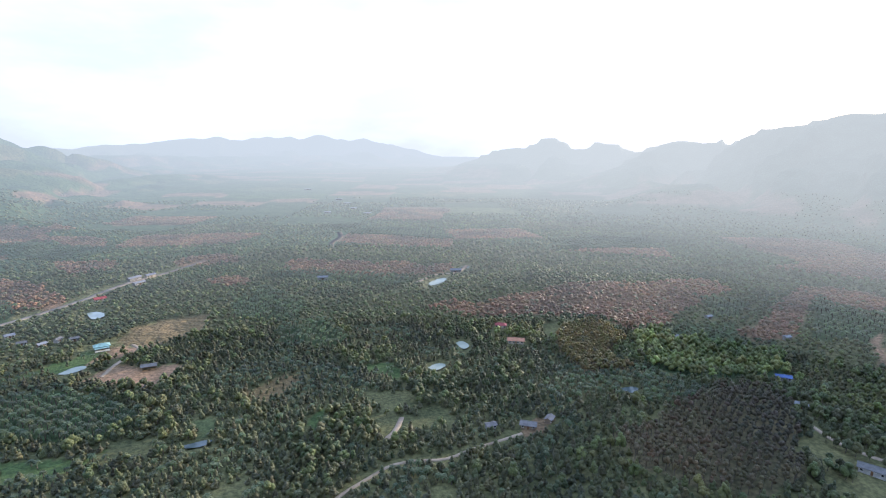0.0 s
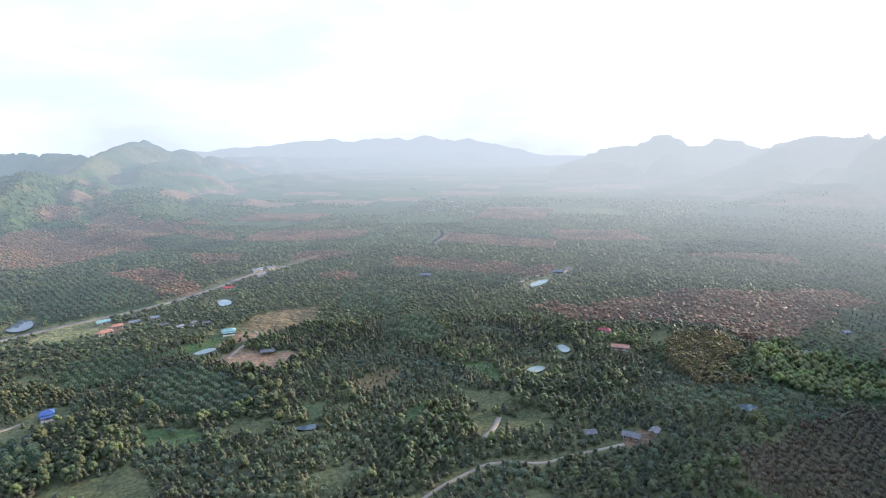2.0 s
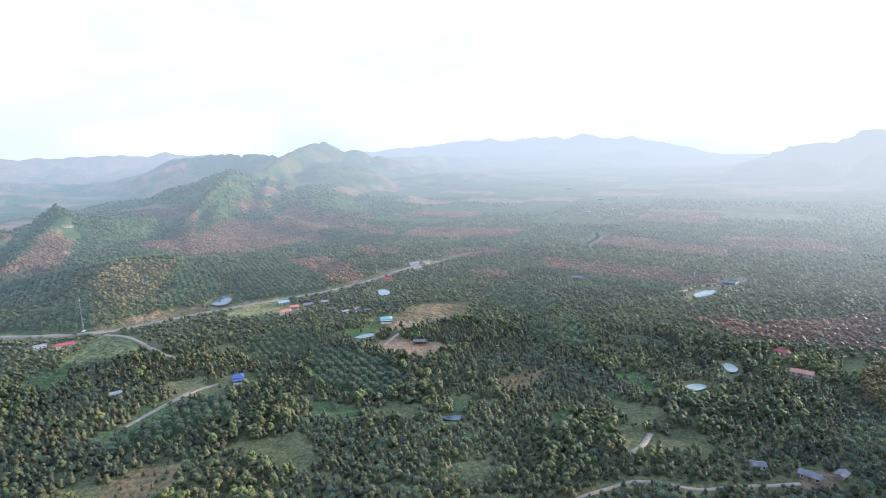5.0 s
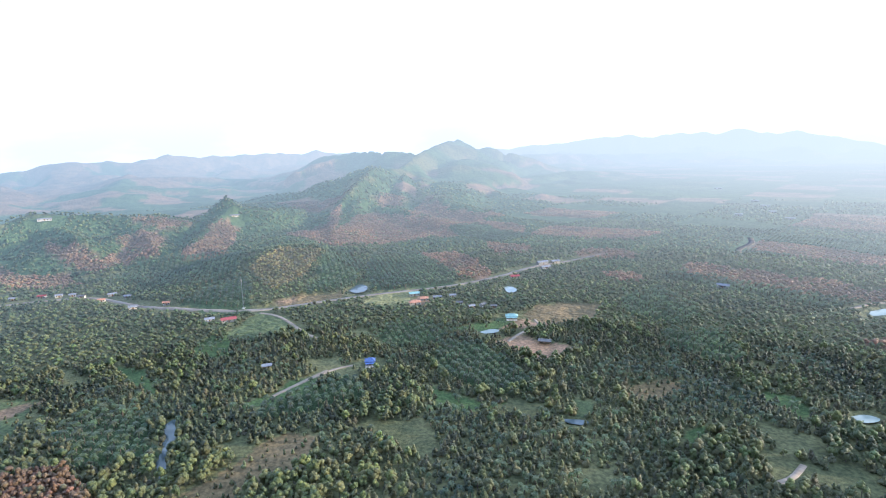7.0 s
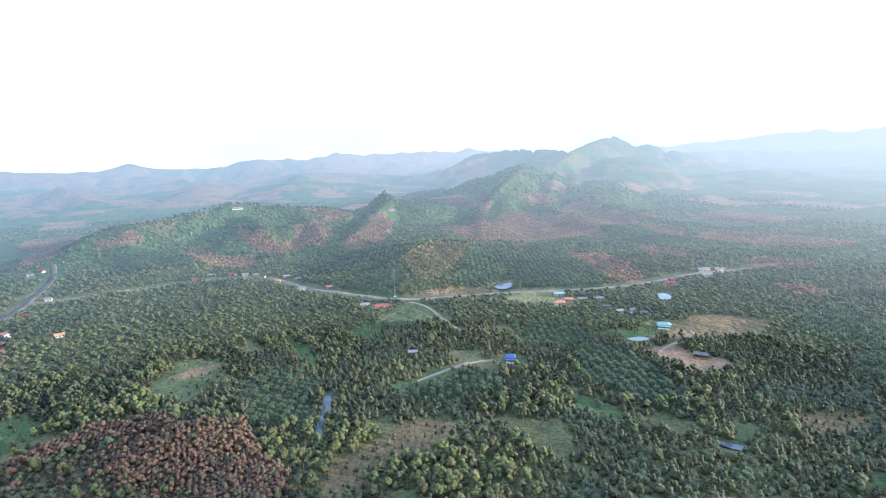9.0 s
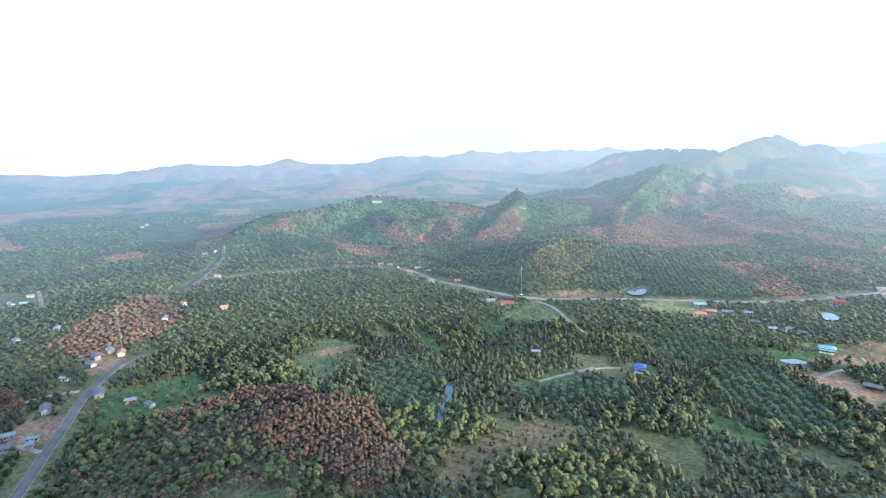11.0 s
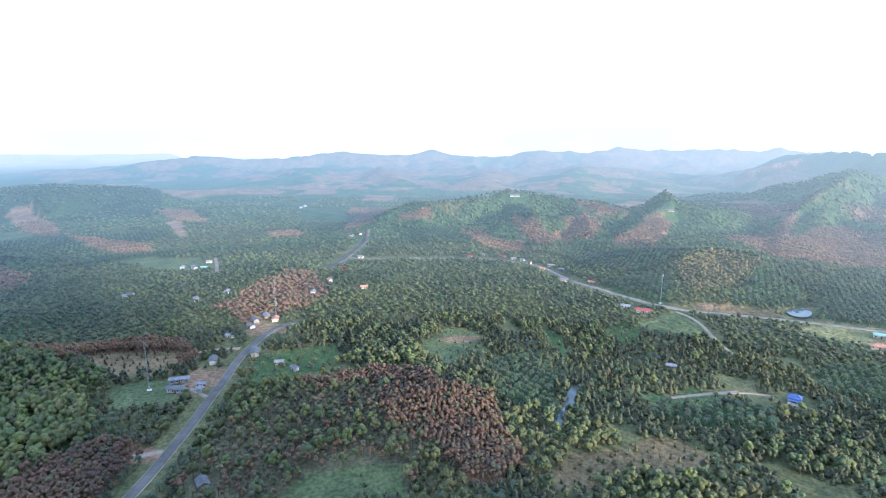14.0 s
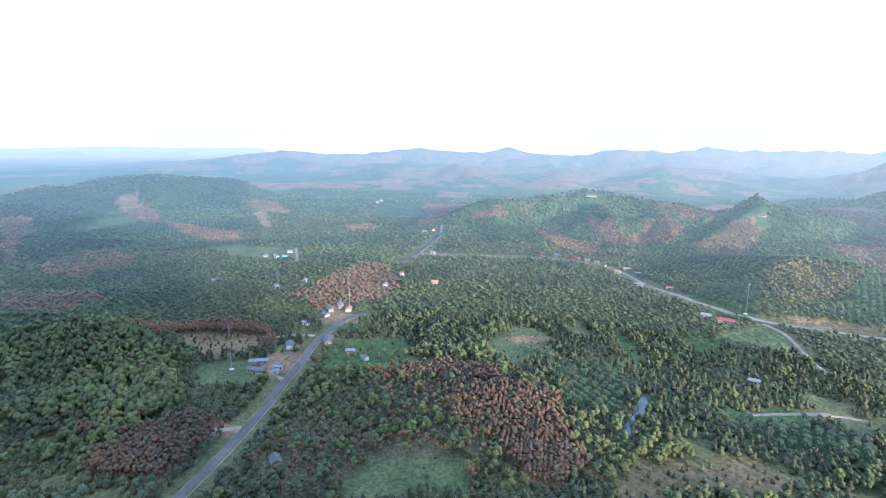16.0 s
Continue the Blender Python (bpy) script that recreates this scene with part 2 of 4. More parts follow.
zone("rubber", (-20, 478), (9, 490), (29, 479), (93, 520), (137, 541), (212, 538), (278, 568), (292, 524), (234, 482), (175, 425), (151, 411), (125, 447), (67, 451), (18, 450))
zone("rubber_gold", (86, 389), (97, 409), (118, 422), (132, 407), (139, 388), (118, 359), (123, 338), (94, 329), (87, 362))
zone("rubber", (236, 413), (267, 432), (341, 513), (380, 554), (422, 546), (444, 525), (368, 432), (362, 503), (272, 396), (240, 392))
zone("rubber_dull", (87, 258), (109, 262), (130, 277), (170, 306), (191, 307), (192, 281), (185, 251), (170, 232), (150, 212), (132, 203), (126, 214), (106, 218), (92, 230), (89, 244))
zone("palm", (-323, 62), (-345, 78), (-315, 102), (-266, 86), (-267, 75), (-278, 54))
zone("palm", (-704, 204), (-720, 258), (-663, 353), (-566, 293), (-541, 243), (-620, 219))
zone("palm", (-527, 210), (-544, 288), (-480, 263), (-445, 234), (-472, 211))
zone("palm", (-454, 306), (-518, 375), (-600, 465), (-490, 414), (-443, 367), (-449, 340))
zone("palm", (-466, 398), (-526, 464), (-511, 532), (-370, 454), (-354, 418), (-417, 360))
zone("palm", (-230, 263), (-224, 302), (-166, 278), (-162, 262), (-200, 244))
zone("palm", (-317, 286), (-308, 322), (-273, 318), (-255, 292), (-283, 261))
zone("palm", (-264, 136), (-280, 169), (-259, 209), (-232, 192), (-244, 163))
zone("palm", (-135, 421), (-97, 439), (-71, 396), (-91, 371), (-119, 382))
zone("palm", (-202, 486), (-181, 536), (-129, 487), (-126, 438), (-168, 437))
zone("palm", (-206, 593), (-145, 605), (-66, 596), (-27, 577), (-50, 552), (-137, 568))
zone("palm", (361, 509), (357, 418), (318, 368), (281, 389))
zone("palm", (243, 502), (286, 484), (251, 446), (234, 442))
zone("palm", (-255, 290), (-237, 305), (-187, 284), (-165, 253), (-197, 245), (-221, 248))
zone("rubber_gold", (-556, 305), (-568, 329), (-583, 361), (-538, 390), (-528, 379), (-503, 341), (-486, 310), (-476, 288), (-494, 285), (-534, 296))
zone("thin", (-314, 617), (-245, 647), (-217, 604), (-246, 597), (-283, 579))
zone("thin", (-394, 159), (-424, 196), (-414, 208), (-367, 177), (-373, 159))
zone("grass", (-406, 201), (-442, 245), (-412, 252), (-368, 237), (-379, 209))
zone("thin", (-413, 118), (-392, 125), (-341, 119), (-364, 107))
zone("thin", (-280, 140), (-295, 179), (-285, 191), (-277, 189), (-270, 155))
zone("scrub", (-245, 380), (-248, 416), (-230, 444), (-201, 450), (-189, 417), (-200, 390), (-213, 374))
zone("thin", (-270, 321), (-253, 362), (-234, 363), (-244, 329))
zone("bare", (-229, 315), (-219, 342), (-175, 340), (-169, 323), (-176, 307), (-197, 315))
zone("bare", (-240, 344), (-238, 372), (-210, 377), (-225, 357))
zone("scrub", (-460, 265), (-454, 306), (-436, 341), (-415, 321), (-436, 267))
zone("bare", (-456, 276), (-452, 298), (-442, 298), (-445, 279))
zone("field", (-389, 325), (-398, 352), (-373, 390), (-351, 356), (-359, 324))
zone("bare", (-356, 353), (-355, 371), (-337, 375), (-333, 356))
zone("grass", (-375, 17), (-416, 39), (-392, 66), (-367, 55), (-324, 30))
zone("bare", (-390, 29), (-395, 40), (-391, 58), (-387, 71), (-380, 52), (-380, 34))
zone("scrub", (-207, 65), (-212, 75), (-224, 95), (-234, 119), (-224, 134), (-214, 124), (-202, 90), (-197, 77))
zone("bare", (-209, 66), (-216, 77), (-210, 82), (-201, 76))
zone("grass", (-137, 269), (-126, 272), (-118, 260), (-127, 252))
zone("thin", (-215, 226), (-172, 231), (-161, 238), (-170, 218), (-195, 212))
zone("scrub", (-118, 304), (-99, 329), (-89, 324), (-96, 297), (-111, 285))
zone("thin", (-73, 264), (-63, 291), (-58, 286), (-65, 260))
zone("thin", (-67, 344), (-34, 350), (-22, 339), (-27, 321), (-46, 331))
zone("grass", (-206, -53), (-217, -42), (-222, -16), (-219, 3), (-199, 8), (-194, -52))
zone("thin", (-346, -102), (-372, -88), (-380, -46), (-351, -37), (-326, -66), (-312, -96))
zone("grass", (-318, -179), (-326, -154), (-309, -128), (-289, -135), (-283, -160))
zone("bare", (-303, -137), (-326, -139), (-344, -134), (-346, -114), (-332, -108), (-316, -116), (-303, -122))
zone("bare", (-403, -121), (-432, -121), (-429, -101), (-408, -87), (-405, -105))
zone("grass", (-681, -357), (-703, -336), (-698, -248), (-645, -218), (-623, -243), (-637, -291))
zone("bare", (-996, -419), (-1029, -409), (-944, -366), (-834, -324), (-857, -348))
zone("thin", (-1328, -306), (-1400, -263), (-1281, -227), (-1244, -260))
zone("scrub", (-215, 69), (-222, 81), (-231, 115), (-235, 138), (-222, 149), (-207, 138), (-203, 68))
zone("bare", (40, 263), (49, 272), (62, 269), (57, 260), (46, 254))
zone("bare", (324, 386), (339, 394), (296, 339), (292, 342))


# ---- materials ----
def surface(name, links):
    """A Principled material; links are (socket, value)."""
    m = bpy.data.materials.new(name)
    m.use_nodes = True
    t = m.node_tree
    p = t.nodes["Principled BSDF"]
    for socket, value in links(t) if callable(links) else links:
        if isinstance(value, bpy.types.NodeSocket):
            t.links.new(value, p.inputs[socket])
        else:
            p.inputs[socket].default_value = value
    return m


def blotches(t, scale, low, high, detail=4.0, a=0.35, b=0.65, vector=None):
    """Noise of a size per metre, turned into a colour between low and high."""
    if vector is None:
        vector = node(t, "ShaderNodeNewGeometry").outputs["Position"]
    n = node(t, "ShaderNodeTexNoise", [("Vector", vector), ("Scale", scale), ("Detail", detail)])
    r = node(t, "ShaderNodeValToRGB", [(0, n.outputs[0])])
    r.color_ramp.elements[0].position, r.color_ramp.elements[0].color = a, (*low, 1)
    r.color_ramp.elements[1].position, r.color_ramp.elements[1].color = b, (*high, 1)
    return r.outputs[0]


def tint_of(t):
    n = node(t, "ShaderNodeAttribute")
    n.attribute_name = "tint"
    return n.outputs["Color"]


def times(t, a, b):
    return node(t, "ShaderNodeVectorMath", [(0, a), (1, b)], op="MULTIPLY").outputs[0]


def plain(name, colour, rough=0.7, metal=0.0, grain=2.0, wear=0.25):
    """Painted or raw matter with stains at two sizes."""
    def links(t):
        big = blotches(t, grain * 0.25, (1 - wear,) * 3, (1 + wear * 0.4,) * 3)
        fine = blotches(t, grain * 2.2, (1 - wear * 0.6,) * 3, (1 + wear * 0.3,) * 3)
        return [("Base Color", times(t, times(t, big, fine), colour)), ("Roughness", rough), ("Metallic", metal), ("Specular IOR Level", 0.15)]
    return surface(name, links)


def leafy(name, far=False, through_light=0.44):
    """Foliage whose own colour comes from the attribute tint."""
    m = bpy.data.materials.new(name)
    m.use_nodes = True
    t = m.node_tree
    t.nodes.clear()
    tint = tint_of(t)
    info = node(t, "ShaderNodeObjectInfo").outputs["Random"]
    leaf = node(t, "ShaderNodeNewGeometry").outputs["Random Per Island"]
    spread = node(t, "ShaderNodeMapRange", [("Value", leaf), ("To Min", 0.88), ("To Max", 1.12)]).outputs[0]
    own = node(t, "ShaderNodeMapRange", [("Value", info), ("To Min", 0.85), ("To Max", 1.15)]).outputs[0]
    mottle = blotches(t, 0.014, (0.62, 0.68, 0.72), (1.28, 1.22, 1.05))
    colour = times(t, times(t, times(t, tint, mottle), spread), own)
    place = node(t, "ShaderNodeNewGeometry").outputs["Position"]
    tufts = node(t, "ShaderNodeTexNoise", [("Vector", place), ("Scale", 0.5 if far else 1.5), ("Detail", 3.0), ("Roughness", 0.65)]).outputs[0]
    shade = node(t, "ShaderNodeMapRange", [("Value", tufts), ("From Min", 0.3), ("From Max", 0.7), ("To Min", 0.7), ("To Max", 1.3)]).outputs[0]
    colour = times(t, colour, shade)
    rough = node(t, "ShaderNodeBump", [("Height", tufts), ("Strength", 0.9), ("Distance", 2.2 if far else 0.9)]).outputs[0]
    # gloss and bluish sheen raised to imitate a thin haze over the leaves
    skin = node(t, "ShaderNodeBsdfPrincipled", [("Base Color", colour), ("Roughness", 0.55), ("Specular IOR Level", 0.45), ("Normal", rough), ("Sheen Weight", 0.1), ("Sheen Roughness", 0.5), ("Sheen Tint", (0.7, 0.85, 1.0, 1))])
    glow = node(t, "ShaderNodeBsdfTranslucent", [("Color", colour), ("Normal", rough)])
    mix = node(t, "ShaderNodeMixShader", [(0, through_light), (1, skin.outputs[0]), (2, glow.outputs[0])])
    out = mix.outputs[0]
    # far leaves get their haze mixed in as emission
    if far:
        out = haze_emission(t, out)
    node(t, "ShaderNodeOutputMaterial", [("Surface", out)])
    return m


def haze_emission(t, shader):
    """Haze as emission: far surfaces mix into a glowing air colour, more so under the sun."""
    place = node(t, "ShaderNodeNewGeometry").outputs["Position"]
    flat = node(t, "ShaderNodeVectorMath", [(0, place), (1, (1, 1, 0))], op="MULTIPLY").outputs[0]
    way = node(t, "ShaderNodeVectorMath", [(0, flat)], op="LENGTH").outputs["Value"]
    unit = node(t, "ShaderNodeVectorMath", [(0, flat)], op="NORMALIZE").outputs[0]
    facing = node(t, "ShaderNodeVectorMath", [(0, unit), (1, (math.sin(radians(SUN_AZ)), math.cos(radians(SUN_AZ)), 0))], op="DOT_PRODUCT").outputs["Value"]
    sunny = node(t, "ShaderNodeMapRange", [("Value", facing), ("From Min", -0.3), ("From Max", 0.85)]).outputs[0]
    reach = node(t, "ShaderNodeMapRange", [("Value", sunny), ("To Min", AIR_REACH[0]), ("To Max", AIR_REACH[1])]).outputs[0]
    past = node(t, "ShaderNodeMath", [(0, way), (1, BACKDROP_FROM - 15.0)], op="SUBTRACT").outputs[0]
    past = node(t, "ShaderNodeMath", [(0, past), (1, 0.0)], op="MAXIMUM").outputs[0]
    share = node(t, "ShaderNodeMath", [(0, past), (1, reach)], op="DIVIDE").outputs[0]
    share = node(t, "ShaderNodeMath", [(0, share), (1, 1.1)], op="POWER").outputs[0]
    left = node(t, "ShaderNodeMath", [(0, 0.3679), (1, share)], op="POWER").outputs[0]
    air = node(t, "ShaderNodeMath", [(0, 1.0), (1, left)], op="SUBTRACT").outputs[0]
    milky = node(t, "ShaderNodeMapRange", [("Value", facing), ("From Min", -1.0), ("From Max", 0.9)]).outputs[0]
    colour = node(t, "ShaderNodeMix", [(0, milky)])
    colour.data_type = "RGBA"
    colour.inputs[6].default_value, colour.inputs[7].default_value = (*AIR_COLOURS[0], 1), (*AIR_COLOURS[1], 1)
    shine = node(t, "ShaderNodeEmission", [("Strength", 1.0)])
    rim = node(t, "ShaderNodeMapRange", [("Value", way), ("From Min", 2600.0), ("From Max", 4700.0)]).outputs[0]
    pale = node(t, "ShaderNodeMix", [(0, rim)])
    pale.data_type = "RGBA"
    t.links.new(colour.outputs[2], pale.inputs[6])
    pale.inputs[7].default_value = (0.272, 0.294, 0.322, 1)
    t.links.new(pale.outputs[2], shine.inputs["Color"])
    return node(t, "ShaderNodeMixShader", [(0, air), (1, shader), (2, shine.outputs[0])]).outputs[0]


# emitted haze: start distance, reach and colours away from and towards the sun
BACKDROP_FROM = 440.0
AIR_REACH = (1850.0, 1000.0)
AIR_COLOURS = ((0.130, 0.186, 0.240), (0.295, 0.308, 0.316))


def soil(name, far=False):
    """Open ground: the attribute tint, broken up by grass, litter and bare patches at two sizes."""
    m = bpy.data.materials.new(name)
    m.use_nodes = True
    t = m.node_tree
    t.nodes.clear()
    tint = tint_of(t)
    wide = blotches(t, 0.03, (0.7, 0.75, 0.7), (1.25, 1.2, 1.15))
    fine = blotches(t, 0.5, (0.6, 0.62, 0.58), (1.3, 1.28, 1.2))
    colour = times(t, times(t, tint, wide), fine)
    lumps = node(t, "ShaderNodeTexNoise", [("Vector", node(t, "ShaderNodeNewGeometry").outputs["Position"]), ("Scale", 0.12 if far else 0.9), ("Detail", 6.0)])
    bump = node(t, "ShaderNodeBump", [("Height", lumps.outputs[0]), ("Strength", 0.8), ("Distance", 8.0 if far else 0.6)])
    skin = node(t, "ShaderNodeBsdfPrincipled", [("Base Color", colour), ("Roughness", 0.9), ("Specular IOR Level", 0.2), ("Normal", bump.outputs[0])])
    # haze is part of the far ground's material, as emission
    out = haze_emission(t, skin.outputs[0]) if far else skin.outputs[0]
    node(t, "ShaderNodeOutputMaterial", [("Surface", out)])
    return m


M_SOIL, M_BACK = soil("soil_and_grass"), soil("hazed_land", far=True)
M_LEAF, M_FAR_LEAF = leafy("leaves"), leafy("hazed_leaves", far=True)
M_BARK = plain("bark", (0.12, 0.10, 0.085), 0.9)
M_ASPHALT = plain("asphalt", (0.125, 0.113, 0.10), 0.85, grain=0.3)
M_PALE_ROAD = plain("dusty_asphalt", (0.21, 0.18, 0.15), 0.95, grain=0.3)
M_DIRT = plain("dirt_track", (0.30, 0.235, 0.175), 0.95, grain=0.3)
M_MILKY = surface("milky_pond_water", lambda t: [("Base Color", blotches(t, 0.06, (0.20, 0.23, 0.19), (0.28, 0.30, 0.25))), ("Roughness", 0.12), ("IOR", 1.33)])
M_WATER = surface("still_water", lambda t: [("Base Color", blotches(t, 0.06, (0.06, 0.08, 0.08), (0.11, 0.13, 0.13))), ("Roughness", 0.06), ("IOR", 1.33)])
M_WHITE = plain("white_render", (0.27, 0.26, 0.245), 0.8)
M_CREAM = plain("cream_render", (0.45, 0.40, 0.32), 0.8)
M_GREYWALL = plain("grey_block_wall", (0.38, 0.37, 0.36), 0.9)
M_WOODWALL = plain("weathered_boards", (0.24, 0.18, 0.13), 0.85)
M_TEAL = plain("teal_sheet_roof", (0.22, 0.35, 0.33), 0.45)
M_BLUE = plain("blue_sheet_roof", (0.06, 0.10, 0.24), 0.4)
M_RED = plain("red_tile_roof", (0.27, 0.075, 0.075), 0.7)
M_ORANGE = plain("orange_tile_roof", (0.40, 0.20, 0.13), 0.75)
M_ZINC = plain("zinc_sheet_roof", (0.20, 0.205, 0.22), 0.7, 0.0)
M_GREYROOF = plain("grey_fibre_cement_roof", (0.13, 0.128, 0.13), 0.85)
M_DARKROOF = plain("dark_weathered_roof", (0.16, 0.15, 0.15), 0.9)
M_PANE = surface("window_glass", lambda t: [("Base Color", (0.03, 0.035, 0.04, 1)), ("Roughness", 0.08)])
M_DOOR = plain("brown_door", (0.16, 0.09, 0.05), 0.6)
M_FRAME = plain("white_window_frame", (0.7, 0.7, 0.68), 0.5)
M_STEEL = plain("galvanised_steel", (0.27, 0.28, 0.29), 0.7, 0.1)
M_CONCRETE = plain("pale_concrete", (0.55, 0.52, 0.47), 0.9)


def hazed_paint(name, colour):
    """Pale paint with haze mixed in as emission, for buildings far out."""
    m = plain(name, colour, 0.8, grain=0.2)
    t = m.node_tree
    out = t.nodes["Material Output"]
    t.links.new(haze_emission(t, t.nodes["Principled BSDF"].outputs[0]), out.inputs["Surface"])
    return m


M_FAR_WHITE = hazed_paint("hazed_white_paint", (0.27, 0.26, 0.25))


# ---- the land itself ----
ROADS = []


def road(name, width, material, label, *line):
    ROADS.append((name, width, material, label, np.array(line, float)))


def along(line, step):
    """Points every step metres along a smoothed line."""
    pts = np.asarray(line, float)
    for _ in range(2):
        q, r = 0.75 * pts[:-1] + 0.25 * pts[1:], 0.25 * pts[:-1] + 0.75 * pts[1:]
        pts = np.vstack([pts[:1], np.stack([q, r], 1).reshape(-1, 2), pts[-1:]])
    run = np.r_[0, np.cumsum(np.hypot(*np.diff(pts, axis=0).T))]
    s = np.linspace(0, run[-1], max(2, int(run[-1] / step) + 1))
    return np.stack([np.interp(s, run, pts[:, 0]), np.interp(s, run, pts[:, 1])], 1)


road("road", 5.0, M_ASPHALT, "grey two-lane asphalt road running through the valley", (-150, -122.6), (-194, -117.6), (-223, -114.1), (-250, -112.6), (-277, -111.6), (-296, -111.6), (-331, -111.6), (-359, -112.6), (-385, -109.6), (-411, -104.6), (-425, -98.6), (-436, -86.6))
road("road", 7.0, M_ASPHALT, "grey asphalt road vanishing towards the hills", (-610, -84), (-642, -81), (-698, -67), (-756, -54), (-807, -50), (-860, -52))
road("road", 5.0, M_PALE_ROAD, "pale dusty side road along the foot of the hills", (-690, -66), (-672, -40), (-672, 0), (-679, 60), (-677, 105), (-637, 168), (-590, 178), (-545, 187), (-484, 219), (-451, 243), (-433, 281), (-403, 347), (-376, 390), (-356, 428), (-341, 480), (-334, 531), (-319, 585), (-300, 660))
road("road", 7.0, M_ASPHALT, "distant pale road leading up the valley", (-160, 760), (-168, 795), (-160, 843), (-174, 892))
road("dirt_track", 2.5, M_DIRT, "pale dirt track between the trees", (-280, 160), (-283, 181), (-285, 205))
road("dirt_track", 2.5, M_DIRT, "pale dirt track between the trees", (-281, 163), (-284, 208), (-277, 222))
road("dirt_track", 3.0, M_DIRT, "ochre dirt track curving round a meadow", (-440, 246), (-422, 252), (-397, 248), (-372, 242), (-360, 239), (-342, 238))
road("dirt_track", 1.9, M_DIRT, "pale dirt track between the trees", (-52, 190), (-47, 201), (-42, 209), (-33, 219), (-24, 230), (-11, 234), (2, 234), (14, 243), (30, 252), (42, 258))
road("dirt_track", 2.8, M_DIRT, "pale dirt track between the trees", (-28, 253), (-24, 260), (-22, 275))
road("dirt_track", 4.0, M_DIRT, "ochre dirt drive off the road", (-239, -130), (-244, -116))
road("dirt_track", 4.0, M_DIRT, "ochre dirt drive off the road", (-371, -144), (-377, -137), (-379, -117))
road("dirt_track", 4.0, M_DIRT, "pale dirt lane by the far fields", (-612, -208), (-640, -216), (-700, -238))
road("dirt_track", 2.8, M_DIRT, "pale dirt track between the trees", (190, 262), (194, 250), (202, 236), (212, 226))
road("dirt_track", 2.8, M_DIRT, "ochre dirt drive to the house", (-230, 380), (-215, 368), (-222, 350), (-218, 323))
road("dirt_track", 4.0, M_DIRT, "pale dirt lane past the ponds", (-27, 566), (-12, 603), (17, 609), (29, 647))
road("dirt_track", 3.0, M_DIRT, "ochre dirt drive to the depot", (-300, -114), (-305, -120), (-312, -128))

PONDS = []


def pond(label, *outline):
    PONDS.append((label, np.array(outline, float)))


pond("small pale pond among the trees", (-311, 453), (-306, 459), (-292, 451), (-291, 440), (-297, 436))
pond("bright pond beside a dirt lane", (-16, 567), (-5, 588), (7, 594), (4, 570), (-17, 546))
pond("small bright pond by the lane", (20, 642), (26, 654), (35, 652), (31, 629))
pond("bright pond in the orchards", (9, 390), (15, 396), (23, 383), (15, 372))
pond("milky green pond in the orchards", (-11, 342), (-4, 352), (6, 349), (-4, 335))
pond("milky pond beside the cleared plot", (-250, 326), (-247, 340), (-238, 343), (-235, 337), (-242, 325))
pond("dark pond by a small meadow", (-130, 244), (-124, 248), (-116, 252), (-116, 246), (-124, 242))
pond("small lake at the foot of the hills", (-433, 345), (-446, 371), (-430, 369), (-416, 354), (-420, 342))
pond("small pond in the orchards", (109, 308), (118, 311), (121, 307), (113, 300))
pond("narrow winding creek between palms", (-299, 110), (-291, 105.5), (-282, 104), (-276, 98.5), (-270, 98), (-265, 92.5), (-258, 88.5), (-253, 85.5), (-247, 82), (-247, 77), (-254.5, 81), (-260, 83), (-268, 88.5), (-273, 92.5), (-279, 94), (-284, 98), (-292, 100.5), (-298, 104))


def inside(x, y, outline):
    """Which points lie inside an outline."""
    hit = np.zeros(x.shape, bool)
    px, py = outline[:, 0], outline[:, 1]
    box = (x > px.min()) & (x < px.max()) & (y > py.min()) & (y < py.max())
    bx, by = x[box], y[box]
    flag = np.zeros(bx.shape, bool)
    for k in range(len(px)):
        x0, y0, x1, y1 = px[k - 1], py[k - 1], px[k], py[k]
        cross = (y0 > by) != (y1 > by)
        at = x0 + (by - y0) * (x1 - x0) / ((y1 - y0) or 1e-9)
        flag ^= cross & (bx < at)
    hit[box] = flag
    return hit


KINDS = ["mixed", "rubber", "rubber_gold", "rubber_mixed", "rubber_dull", "palm", "thin", "grass", "field", "bare", "scrub", "forest", "karst", "shade_tinted"]
# the last tint is forest ground darkened to imitate shade
GROUND_TINT = {"mixed": (0.100, 0.098, 0.048), "rubber": (0.185, 0.112, 0.076), "rubber_gold": (0.18, 0.14, 0.08), "rubber_mixed": (0.10, 0.09, 0.055), "rubber_dull": (0.12, 0.10, 0.06),
               "palm": (0.042, 0.066, 0.030), "thin": (0.062, 0.092, 0.035), "grass": (0.086, 0.102, 0.048), "field": (0.165, 0.155, 0.072),
               "bare": (0.215, 0.135, 0.09), "scrub": (0.14, 0.10, 0.055), "forest": (0.055, 0.085, 0.04), "karst": (0.09, 0.11, 0.075), "shade_tinted": (0.028, 0.046, 0.026)}


FOREST = KINDS.index("forest")


